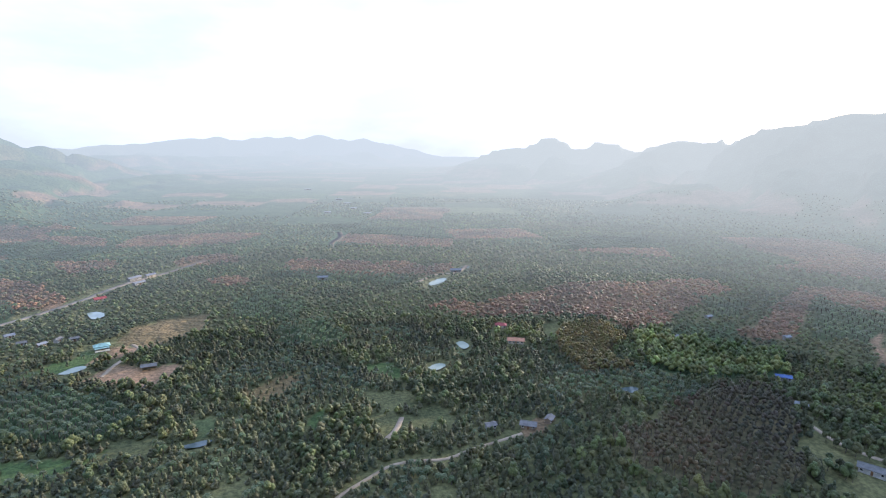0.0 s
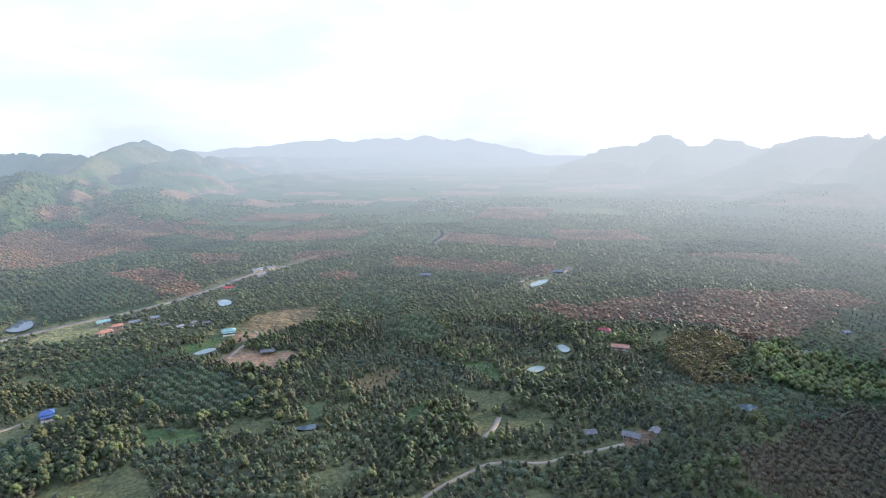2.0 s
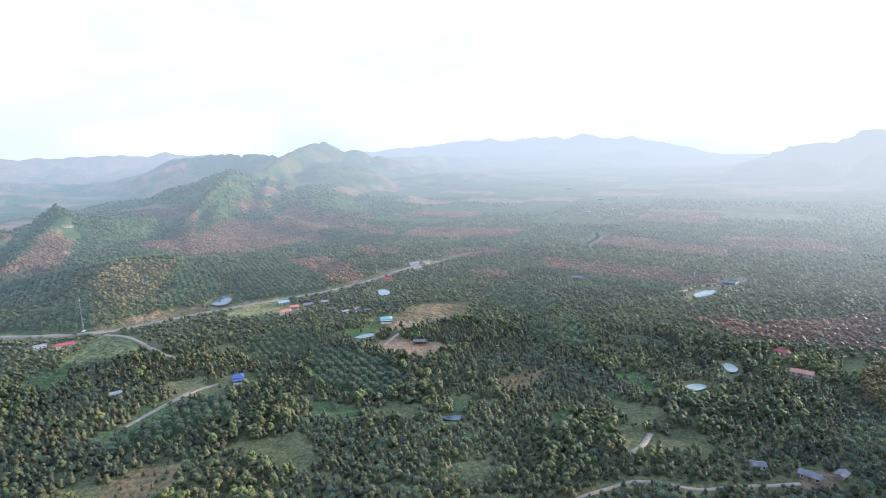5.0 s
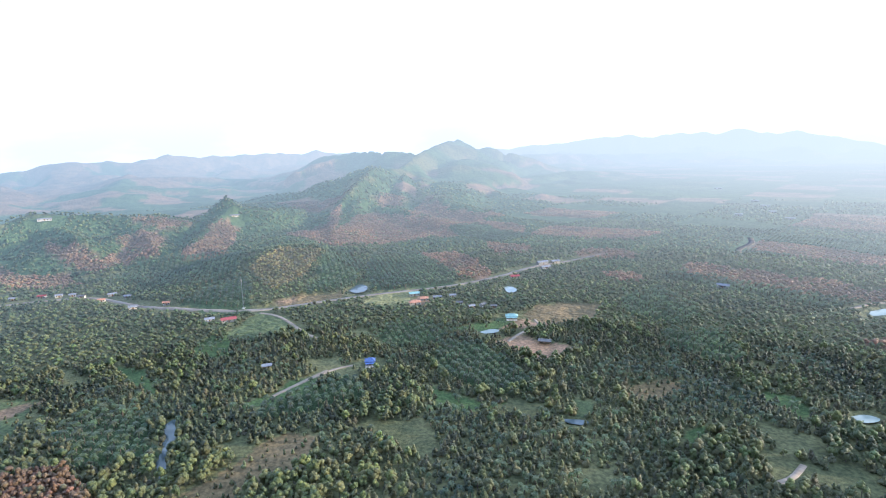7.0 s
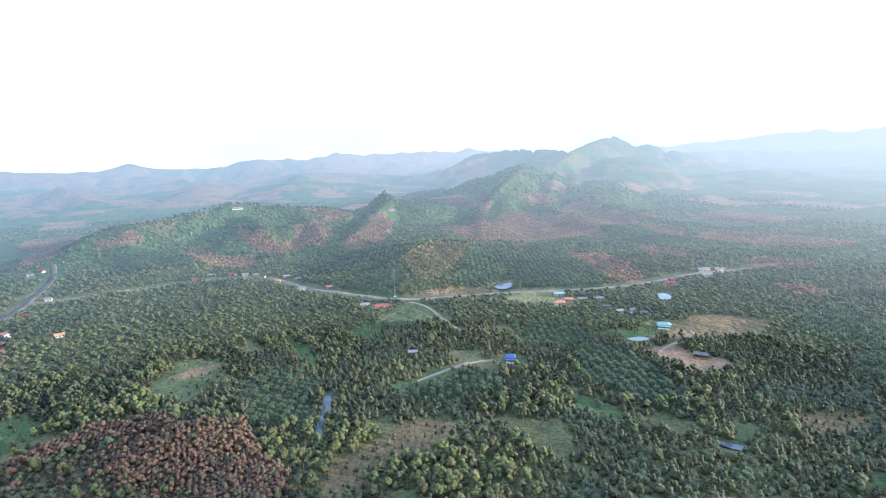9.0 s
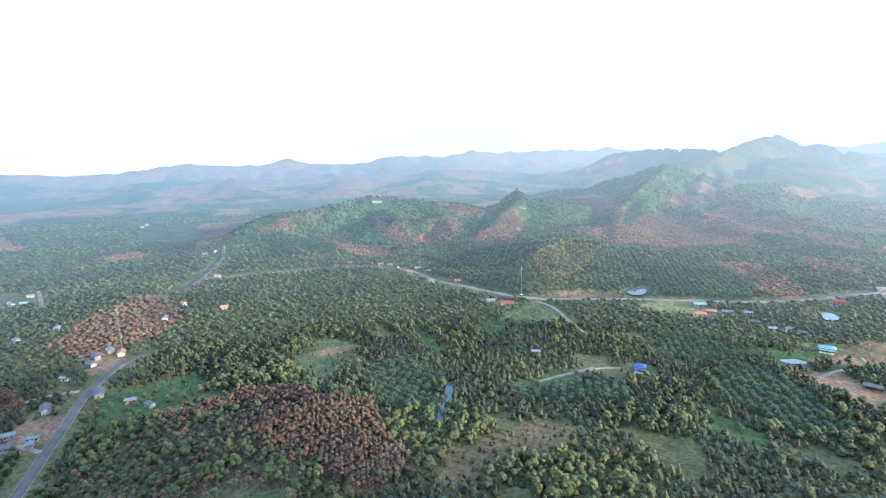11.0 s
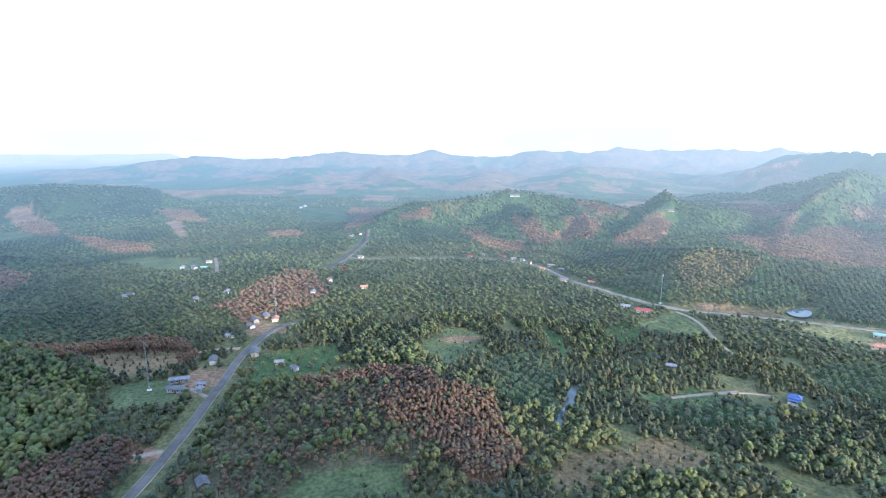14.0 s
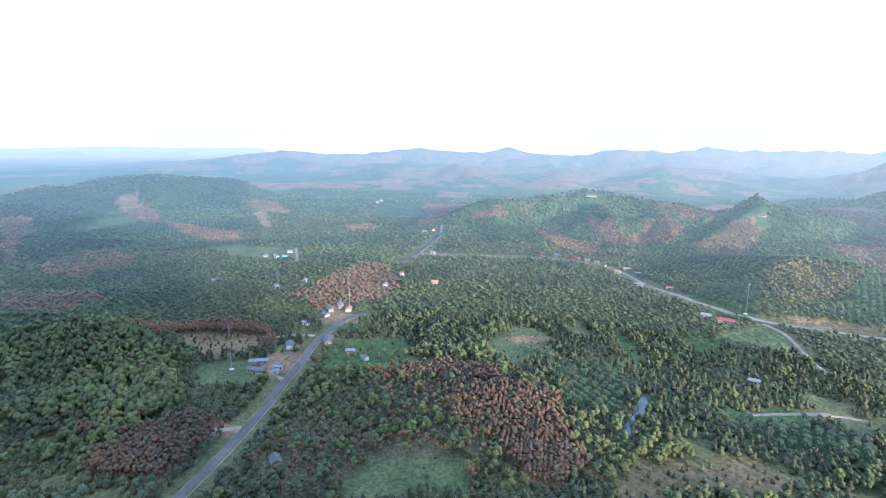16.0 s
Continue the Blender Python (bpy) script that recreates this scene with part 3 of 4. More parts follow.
def land_use(x, y):
    """The kind of land at each place, as an index into KINDS."""
    far = np.hypot(x, y)
    az = np.degrees(np.arctan2(x, y))
    kind = np.zeros(x.shape, int)
    z = height(x, y)
    patch = fbm(x / 170, y / 170, 61, 3)
    kind[(far > 760) & (patch < 0.08)] = FOREST
    # fields of the far plain, in uneven plots
    cx = np.floor((x + 90 * fbm(x / 160, y / 160, 63, 2)) / 150).astype(np.int64)
    cy = np.floor((y + 90 * fbm(x / 160, y / 160, 64, 2)) / 95).astype(np.int64)
    lot = lattice(cx, cy, 65)
    plain_land = (far > 760) & (z < 16)
    for low, high, name in ((0.0, 0.2, "rubber"), (0.2, 0.26, "thin"), (0.26, 0.5, "palm"), (0.5, 0.8, "forest"), (0.8, 0.83, "grass")):
        kind[plain_land & (lot >= low) & (lot < high)] = KINDS.index(name)
    kind[(far > 1500) & (z > 9) & (patch > -0.1) & (az < -52)] = 1
    kind[(far > 1000) & (z > 12) & (z < 60) & (patch > 0.1)] = 1
    kind[(far < 620) & (az < -112) & (z > 4)] = FOREST
    kind[(far > 1100) & (az > 1) & (z > 45)] = KINDS.index("karst")
    # the west hill's shade is painted as darker ground and leaf colour
    kind[(far > 700) & (far < 1700) & (az < -113) & (z > 8)] = KINDS.index("shade_tinted")
    wx, wy = x + 16 * fbm(x / 20, y / 20, 71, 4), y + 16 * fbm(x / 20, y / 20, 72, 4)
    for name, outline in ZONES:
        kind[inside(wx, wy, outline)] = KINDS.index(name)
    return kind


def set_tints(me, tints):
    layer = me.color_attributes.new("tint", "FLOAT_COLOR", "POINT")
    layer.data.foreach_set("color", np.c_[tints, np.ones(len(tints))].astype(np.float32).ravel())


def mesh_from(name, verts, tris, materials, slots=None, tints=None):
    """A mesh of triangles from arrays."""
    me = bpy.data.meshes.new(name)
    me.vertices.add(len(verts))
    me.vertices.foreach_set("co", np.asarray(verts, np.float32).ravel())
    me.loops.add(3 * len(tris))
    me.loops.foreach_set("vertex_index", np.asarray(tris, np.int32).ravel())
    me.polygons.add(len(tris))
    me.polygons.foreach_set("loop_start", np.arange(0, 3 * len(tris), 3, dtype=np.int32))
    for m in materials:
        me.materials.append(m)
    if slots is not None:
        me.polygons.foreach_set("material_index", np.asarray(slots, np.int32))
    if tints is not None:
        set_tints(me, tints)
    me.update(calc_edges=True)
    return me


def ring_sheet(radii, bearings, z):
    """Vertices and triangles of a ring-shaped grid; z: radii by bearings."""
    a = np.radians(bearings)
    x, y = radii[:, None] * np.sin(a), radii[:, None] * np.cos(a)
    nr, na = len(radii), len(bearings)
    i = np.arange(nr * na).reshape(nr, na)
    nxt = np.roll(i, -1, 1)
    p, q, r, s = i[:-1].ravel(), nxt[:-1].ravel(), nxt[1:].ravel(), i[1:].ravel()
    tris = np.vstack([np.c_[p, s, r], np.c_[p, r, q]])
    return np.c_[x.ravel(), y.ravel(), z.ravel()], tris


BEARINGS = np.r_[np.arange(-150, 60, 0.38), np.arange(60, 210, 3.0)]
near_radii = np.r_[0.5, 30, 60, 90, 115, np.geomspace(135, BACKDROP_FROM, 120)]
a = np.radians(BEARINGS)
nx, ny = near_radii[:, None] * np.sin(a), near_radii[:, None] * np.cos(a)
nz = height(nx.ravel(), ny.ravel()).reshape(nx.shape)
for label, outline in PONDS:
    c = outline.mean(0)
    nz[inside(nx, ny, c + (outline - c) * (0.84 if "milky" in label or "bright" in label else 1.02))] -= 1.3
kinds = land_use(nx.ravel(), ny.ravel())
table = np.array([GROUND_TINT[k] for k in KINDS])
tints = table[kinds]
# beyond the near land the sheet runs on, lower, under the far hills
out_radii = np.array([BACKDROP_FROM + 6, 1400.0, 2500.0, 4900.0])
all_radii = np.r_[near_radii, out_radii]
all_z = np.vstack([nz, np.full((4, len(BEARINGS)), -30.0)])
verts, tris = ring_sheet(all_radii, BEARINGS, all_z)
tints = np.vstack([tints, np.tile(table[0], (4 * len(BEARINGS), 1))])
ground = new("ground", mesh_from("ground", verts, tris, [M_SOIL], None, tints))
ground.data.shade_smooth()
tagged(ground, "valley floor of undergrowth, grass and bare earth", "ground", kind="structure")

far_radii = np.geomspace(BACKDROP_FROM, 4880, 130)
fx, fy = far_radii[:, None] * np.sin(a), far_radii[:, None] * np.cos(a)
fz = height(fx.ravel(), fy.ravel()).reshape(fx.shape)
for label, outline in PONDS:
    c = outline.mean(0)
    fz[inside(fx, fy, c + (outline - c) * 1.35)] -= 1.6
crag = (np.degrees(np.arctan2(fx, fy)) > 0) & (np.degrees(np.arctan2(fx, fy)) < 80) & (fz > 70)
steps = 26 * np.floor(fz / 26 + 1.2 * fbm(fx / 240, fy / 240, 92, 3)) + 20
fz = np.where(crag, 0.55 * fz + 0.45 * np.maximum(steps, 60) + 40 * fbm(fx / 130, fy / 130, 91, 4), fz)
verts, tris = ring_sheet(far_radii, BEARINGS, fz)
far_kinds = land_use(fx.ravel(), fy.ravel())
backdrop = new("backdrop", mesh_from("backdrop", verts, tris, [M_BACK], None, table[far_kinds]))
backdrop.data.shade_smooth()
tagged(backdrop, "hazy wooded hills and mountains in the distance", "hills", kind="structure")


def ribbon(name, line, width, material, label, lift=0.22):
    pts = along(line, 5.0)
    way = np.gradient(pts, axis=0)
    way /= np.hypot(way[:, 0], way[:, 1])[:, None]
    side = np.c_[-way[:, 1], way[:, 0]]
    wob = 1 + (0.18 * fbm(pts[:, 0] / 9, pts[:, 1] / 9, 33, 2) if material is M_DIRT else 0)
    cols = []
    for off, drop in ((-0.55, -0.7), (-0.5, 0), (0, 0.05), (0.5, 0), (0.55, -0.7)):
        q = pts + side * (off * width * np.broadcast_to(wob, len(pts)))[:, None]
        cols.append(np.c_[q, height(q[:, 0], q[:, 1]) + lift + drop])
    v = np.stack(cols, 1)
    n = len(pts)
    i = np.arange(n * 5).reshape(n, 5)
    p, q, r, s = i[:-1, :-1].ravel(), i[:-1, 1:].ravel(), i[1:, 1:].ravel(), i[1:, :-1].ravel()
    ob = new(name, mesh_from(name, v.reshape(-1, 3), np.vstack([np.c_[p, q, r], np.c_[p, r, s]]), [material]))
    return tagged(ob, label, "track" if material is M_DIRT else "road", kind="structure")


for name, width, material, label, line in ROADS:
    ribbon(name, line, width, material, label)
    if material in (M_ASPHALT, M_PALE_ROAD):
        ribbon("road_shoulder", line, width + 0.9, M_DIRT, "worn earth verge beside the asphalt", 0.12)

for label, outline in PONDS:
    c = outline.mean(0)
    edge = along(np.vstack([outline, outline[:1]]), 2.0)[:-1]
    edge = c + (edge - c) * (0.84 if "milky" in label or "bright" in label else 1.02)
    bm = bmesh.new()
    level = float(height(outline[:, 0], outline[:, 1]).min()) - 0.05
    bm.faces.new([bm.verts.new((x, y, level)) for x, y in edge])
    me = bpy.data.meshes.new("water")
    bm.to_mesh(me)
    bm.free()
    me.materials.append(M_MILKY if "bright" in label or "milky" in label or "pale" in label else M_WATER)
    tagged(new("water", me), label, "pond", kind="structure")


# ---- buildings ----
HOUSE_PLACES = []


def part(name, bm, material, parent, label=""):
    """A bmesh as one mesh object under a thing or a part."""
    bmesh.ops.recalc_face_normals(bm, faces=bm.faces)
    me = bpy.data.meshes.new(name)
    bm.to_mesh(me)
    bm.free()
    me.materials.append(material)
    ob = new(name, me)
    ob.parent = parent
    if label:
        tagged(ob, label)
    return ob


def box(bm, x0, y0, z0, x1, y1, z1):
    v = [bm.verts.new((x, y, z)) for z in (z0, z1) for x, y in ((x0, y0), (x1, y0), (x1, y1), (x0, y1))]
    for f in ((0, 3, 2, 1), (4, 5, 6, 7), (0, 1, 5, 4), (1, 2, 6, 5), (2, 3, 7, 6), (3, 0, 4, 7)):
        bm.faces.new([v[i] for i in f])


def boxed(*sizes):
    bm = bmesh.new()
    for s in sizes:
        box(bm, *s)
    return bm


def roof_shape(w, d, z, rise, over, hip):
    """A thick roof: gabled, or hipped when hip is above 0; it spans w along x."""
    bm = bmesh.new()
    a, b = w / 2 + over, d / 2 + over
    c = a - hip
    top = [(-a, -b, z), (a, -b, z), (a, b, z), (-a, b, z), (-c, 0, z + rise), (c, 0, z + rise)]
    t = [bm.verts.new(p) for p in top]
    u = [bm.verts.new((x, y, q - 0.18)) for x, y, q in top]
    for f in ((0, 1, 5, 4), (2, 3, 4, 5), (1, 2, 5), (3, 0, 4)):
        if len(f) == 3 and hip < 0.05:
            continue
        bm.faces.new([t[i] for i in f])
        bm.faces.new([u[i] for i in reversed(f)])
    edges = ((0, 1), (1, 2), (2, 3), (3, 0)) if hip >= 0.05 else ((0, 1), (1, 5), (5, 2), (2, 3), (3, 4), (4, 0))
    for i, j in edges:
        bm.faces.new([t[i], u[i], u[j], t[j]])
    return bm


def house(label, x, y, turn, w, d, tall, wall, roof, rise=1.6, hip=0.0, over=0.7, windows=2, porch=False, keep=None, name="house", category="house", group="houses of the valley"):
    """A small building: walls with gables, roof, door and windows; w runs along its own x."""
    w, d, tall, rise = 0.84 * w, 0.72 * d, max(2.3, 0.78 * tall), 0.8 * rise
    z = float(height(x, y)[0])
    thing = new(name)
    thing.matrix_basis = pose(x, y, z, 0, 0, turn)
    tagged(thing, label, category, group)
    HOUSE_PLACES.append((x, y, keep if keep else max(w, d) * 0.62 + 3.0))
    bm = boxed((-w / 2, -d / 2, -0.6, w / 2, d / 2, tall))
    if hip < 0.05:
        g = rise * (d / 2) / (d / 2 + over) - 0.1
        for s in (-1, 1):
            e = s * w / 2
            p = [bm.verts.new(q) for q in ((e, -d / 2, tall), (e, d / 2, tall), (e, 0, tall + g), (e - s * 0.2, -d / 2, tall), (e - s * 0.2, d / 2, tall), (e - s * 0.2, 0, tall + g))]
            for f in ((0, 1, 2), (3, 5, 4), (0, 2, 5, 3), (1, 4, 5, 2)):
                bm.faces.new([p[i] for i in f])
    part("wall", bm, wall, thing)
    part("roof", roof_shape(w, d, tall + 0.16, rise, over, hip), roof, thing)
    c = w / 2 + over - hip
    part("ridge_cap", boxed((-c, -0.14, tall + rise + 0.12, c, 0.14, tall + rise + 0.24)), roof, thing)
    part("door", boxed((-0.5, -d / 2 - 0.06, 0, 0.5, -d / 2 - 0.01, 2.05)), M_DOOR, thing)
    spots = [(-w / 2 + w * (k + 0.5) / (2 * windows), s) for s in (-1, 1) for k in range(2 * windows)]
    for wx, s in spots:
        if s < 0 and abs(wx) < 1.3:
            continue
        yy = s * d / 2
        lo, hi = (yy - 0.07, yy - 0.01) if s < 0 else (yy + 0.01, yy + 0.07)
        fr = boxed((wx - 0.62, lo, 0.9, wx - 0.52, hi, 2.1), (wx + 0.52, lo, 0.9, wx + 0.62, hi, 2.1), (wx - 0.52, lo, 2.0, wx + 0.52, hi, 2.1), (wx - 0.52, lo, 0.9, wx + 0.52, hi, 1.0))
        win = part("window", fr, M_FRAME, thing)
        mid = (lo + hi) / 2
        part("pane", boxed((wx - 0.52, mid - 0.015, 1.0, wx + 0.52, mid + 0.015, 2.0)), M_PANE, win)
    if porch:
        part("porch_roof", boxed((-w / 2, -d / 2 - 3.4, tall - 0.45, w / 2, -d / 2 - 0.1, tall - 0.3)), roof, thing)
        for px in (-w / 2 + 0.2, -w / 6, w / 6, w / 2 - 0.2):
            part("post", boxed((px - 0.09, -d / 2 - 3.2, -0.4, px + 0.09, -d / 2 - 3.02, tall - 0.45)), M_WHITE, thing)
        part("terrace", boxed((-w / 2, -d / 2 - 3.5, -0.5, w / 2, -d / 2 - 0.02, 0.18)), M_CONCRETE, thing)
    return thing


def shed(label, x, y, turn, w, d, tall, roof, keep=None):
    """An open shelter: posts under a thick gabled sheet roof."""
    z = float(height(x, y)[0])
    thing = new("shelter")
    thing.matrix_basis = pose(x, y, z, 0, 0, turn)
    tagged(thing, label, "shelter", "sheds of the valley")
    HOUSE_PLACES.append((x, y, keep if keep else max(w, d) * 0.6 + 2.0))
    part("roof", roof_shape(w, d, tall, 1.0, 0.5, 0.0), roof, thing)
    for px in (-w / 2, 0, w / 2):
        for py in (-d / 2, d / 2):
            part("post", boxed((px - 0.08, py - 0.08, -0.4, px + 0.08, py + 0.08, tall - 0.02)), M_WOODWALL, thing)
    part("back_panel", boxed((-w / 2, d / 2 - 0.05, 0.0, w / 2, d / 2 + 0.05, tall * 0.6)), M_WOODWALL, thing)
    return thing


house("white bungalow with a teal hipped sheet roof", -247, 371, 35, 11, 8, 3.4, M_WHITE, M_TEAL, 2.0, 3.4, 0.8, porch=True, keep=15)
house("raised house with a bright blue sheet roof", -270, 230, 48, 7.5, 8, 3.6, M_WHITE, M_BLUE, 2.2, 2.6, 0.6, porch=True, keep=12)
shed("small white-roofed hut in a clearing", -321, 181, 60, 6, 4.5, 2.6, M_ZINC)
house("long low house with a red roof", -440, 216, 66, 14, 7.5, 3.2, M_CREAM, M_RED, 1.9)
house("grey-roofed house beside the red-roofed one", -455, 206, 66, 9, 6, 3.0, M_GREYWALL, M_ZINC, 1.4)
house("roadside house with a turquoise roof", -364, 372, 55, 11, 7, 3.4, M_CREAM, M_TEAL, 1.6)
house("roadside house with an orange tiled roof", -343, 351, 55, 12, 8, 3.2, M_CREAM, M_ORANGE, 2.0, 3.0)
house("small orange-roofed house by the road", -345, 366, 50, 8, 6, 3.0, M_WHITE, M_ORANGE, 1.6)
house("small pale shop by the road", -338, 377, 50, 9, 6, 3.2, M_WHITE, M_ZINC, 1.2)
house("narrow zinc-roofed house by the road", -330, 391, 50, 7, 6, 3.0, M_CREAM, M_ZINC, 1.2)
shed("grey open shed on the bare plot", -194, 336, 25, 9, 5, 3.0, M_GREYROOF, 8)
for k, (px, py, w, roof, text) in enumerate(((-681, 92, 10, M_RED, "red-roofed"), (-690, 112, 9, M_ZINC, "zinc-roofed"), (-676, 134, 12, M_RED, "red-roofed"), (-664, 146, 10, M_ZINC, "white-roofed"),
                                      (-655, 156, 9, M_ZINC, "white-roofed"), (-640, 160, 10, M_GREYROOF, "grey-roofed"), (-622, 183, 12, M_ZINC, "white-roofed"), (-606, 168, 9, M_ORANGE, "orange-roofed"),
                                      (-600, 190, 10, M_ZINC, "zinc-roofed"), (-552, 178, 11, M_ZINC, "zinc-roofed"), (-534, 202, 9, M_ORANGE, "orange-roofed"))):
    house(text + " village house along the side road", px, py, 70 - 12 * (k % 3), w * 0.75, 4.5, 2.7, (M_WHITE, M_CREAM)[k % 2], roof, 1.4)
house("white-roofed depot building on bare earth", -322, -138, 105, 13, 5.5, 3.4, M_WHITE, M_ZINC, 1.2)
house("grey depot hall beside the road", -308, -134, 80, 13, 6, 3.4, M_GREYWALL, M_GREYROOF, 1.4)
house("small white office on the bare depot yard", -307, -121, 12, 5, 4, 3.0, M_WHITE, M_ZINC, 1.0)
house("zinc-roofed store on the bare depot yard", -315, -122, 90, 6, 4, 3.0, M_CREAM, M_ZINC, 1.0)
house("weathered grey-roofed house among trees", -214, -87, 30, 7.5, 5.5, 3.2, M_WOODWALL, M_GREYROOF, 1.8)
house("grey-roofed house near the road", -354, -128, 15, 11, 6, 3.2, M_GREYWALL, M_GREYROOF, 1.4)
house("white house beside the road", -366, -103, 10, 12, 7, 3.4, M_WHITE, M_GREYROOF, 1.5)
house("small house at the road bend", -438, -121, 30, 9, 6, 3.2, M_WHITE, M_GREYROOF, 1.4)
house("brown-walled house at the road bend", -448, -114, 20, 9, 6, 3.2, M_WOODWALL, M_ZINC, 1.4)
house("pale house at the road bend", -440, -105, 5, 9, 6, 3.2, M_CREAM, M_ORANGE, 1.4)
house("small dark house behind the bend", -424, -121, 40, 8, 6, 3.0, M_GREYWALL, M_GREYROOF, 1.3)
for k, (px, py, roof) in enumerate(((-515, -167, M_ZINC), (-495, -189, M_ZINC), (-639, -242, M_ZINC), (-639, -231, M_TEAL), (-672, -236, M_ZINC), (-642, -257, M_ZINC), (-650, -248, M_GREYROOF), (-518, -263, M_ZINC),
                              (-526, -262, M_GREYROOF), (-526, -36, M_ORANGE), (-509, -84, M_ZINC), (-543, -72, M_ORANGE), (-613, -63, M_RED), (-683, -50, M_ZINC), (-823, -74, M_ZINC), (-810, -30, M_GREYROOF), (-840, -62, M_RED))):
    house("small pale village house in the trees", px, py, 25 * (k % 5), 7.5, 5.5, 3.0, (M_WHITE, M_CREAM, M_GREYWALL)[k % 3], roof, 1.4)
for k, (px, py, roof) in enumerate(((-309, 376, M_GREYROOF), (-293, 374, M_ZINC), (-288, 384, M_GREYROOF), (-277, 386, M_GREYROOF), (-402, -131, M_ZINC), (-347, -82, M_ZINC), (-337, -70, M_GREYROOF))):
    house("small grey-roofed house half hidden by trees", px, py, 40 + 25 * (k % 3), 6.5, 4.5, 2.7, (M_GREYWALL, M_WOODWALL)[k % 2], roof, 1.2, keep=5)
house("long white-roofed roadside hall", -330, 561, 70, 17, 7, 3.6, M_WHITE, M_ZINC, 1.6)
house("second long white-roofed hall", -316, 545, 66, 14, 6, 3.2, M_WHITE, M_ZINC, 1.4)
house("zinc-roofed shop by the road", -322, 578, 60, 12, 8, 3.4, M_CREAM, M_ZINC, 1.4)
house("red-roofed house by the road", -322, 489, 50, 11, 7, 3.2, M_CREAM, M_RED, 1.8)
house("pale house in a clearing", -132, 577, 10, 13, 8, 3.4, M_WHITE, M_ZINC, 1.6)
house("white-roofed house by the ponds", 15, 617, 5, 14, 8, 3.4, M_WHITE, M_ZINC, 1.6)
house("small red-roofed house among trees", 48, 424, -10, 10, 7, 3.2, M_CREAM, M_RED, 1.8, 2.5)
house("wide house with a faded pink roof", 56, 390, -8, 14, 8, 3.2, M_CREAM, M_ORANGE, 1.8)
house("large grey-roofed farmhouse in a bare yard", 46, 263, -15, 9, 6, 2.8, M_WOODWALL, M_DARKROOF, 1.8, 0, 0.8, keep=8)
house("grey outbuilding beside the farmhouse", 58, 268, 60, 6, 4.5, 2.6, M_WOODWALL, M_DARKROOF, 1.2, keep=6)
house("grey hut under the trees", 26, 264, 20, 6, 4.5, 2.6, M_GREYWALL, M_DARKROOF, 1.2, keep=5)
house("shed with a bright blue roof", 219, 325, -20, 10, 6, 3.2, M_WHITE, M_BLUE, 1.4)
house("small white house on the slope", 202, 281, -40, 7, 5, 3.0, M_WHITE, M_ZINC, 1.2)
house("grey-roofed farm building beside a track", 195, 221, -40, 12, 7, 3.2, M_GREYWALL, M_GREYROOF, 1.8)
for px, py in ((181, 399), (229, 446), (262, 391)):
    house("tiny white hut among the palms", px, py, 20, 6, 4.5, 2.8, M_WHITE, M_ZINC, 1.0, windows=1)
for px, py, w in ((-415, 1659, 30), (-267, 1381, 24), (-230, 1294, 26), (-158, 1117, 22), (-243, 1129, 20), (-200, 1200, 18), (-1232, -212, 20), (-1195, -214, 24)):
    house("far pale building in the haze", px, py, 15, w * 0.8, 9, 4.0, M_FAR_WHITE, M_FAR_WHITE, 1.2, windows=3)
# two low buildings stand in for pale bare strips on the hilltops
house("long pale building standing for a hilltop retaining wall", -842, 440, 62, 22, 5, 2.4, M_CREAM, M_ZINC, 1.4, windows=4, keep=26)
house("pale building standing for a bare hilltop strip", -935, 204, 75, 20, 5, 2.4, M_GREYWALL, M_ZINC, 1.6, windows=4, keep=22)


def bar(bm, p, q, r):
    """A square steel bar from p to q."""
    p, q = Vector(p), Vector(q)
    way = (q - p).normalized()
    u = way.orthogonal().normalized()
    w = way.cross(u)
    ring = [[bm.verts.new(c + (u * math.cos(k) + w * math.sin(k)) * r) for k in (0.785, 2.356, 3.927, 5.498)] for c in (p, q)]
    for k in range(4):
        bm.faces.new((ring[0][k], ring[0][(k + 1) % 4], ring[1][(k + 1) % 4], ring[1][k]))


def mast(label, x, y, tall, foot, head):
    z = float(height(x, y)[0])
    thing = new("lattice_mast")
    thing.matrix_basis = pose(x, y, z, 0, 0, 20)
    tagged(thing, label, "mast", "steel lattice masts")
    HOUSE_PLACES.append((x, y, 5.0))

    def corner(k, s):
        r = foot + (head - foot) * s
        b = k * math.pi / 2 + 0.785
        return Vector((r * math.cos(b), r * math.sin(b), s * tall))
    for k in range(4):
        bm = bmesh.new()
        bar(bm, corner(k, -0.02), corner(k, 1), 0.06)
        part("leg", bm, M_STEEL, thing)
    steps = int(tall / 2.6)
    for k in range(4):
        bm = bmesh.new()
        for j in range(steps):
            a0, a1 = j / steps, (j + 1) / steps
            bar(bm, corner(k, a0), corner(k + 1, a1), 0.028)
            bar(bm, corner(k + 1, a0), corner(k, a1), 0.028)
            bar(bm, corner(k, a1), corner(k + 1, a1), 0.028)
        part("bracing", bm, M_STEEL, thing)
    for k in range(3):
        b = k * 2.094
        bm = boxed((-0.22, 0.0, tall - 2.6, 0.22, 0.22, tall - 0.2))
        bm.transform(Matrix.Rotation(b, 4, "Z") @ Matrix.Translation((0, head + 0.45, 0)))
        part("antenna_panel", bm, M_WHITE, thing)
    bm = bmesh.new()
    bar(bm, (0, 0, tall - 0.5), (0, 0, tall + 2.6), 0.07)
    part("lightning_rod", bm, M_STEEL, thing)
    bm = boxed((-1.3, -1.3, -0.6, 1.3, 1.3, 0.2))
    part("footing", bm, M_CONCRETE, thing)
    return thing


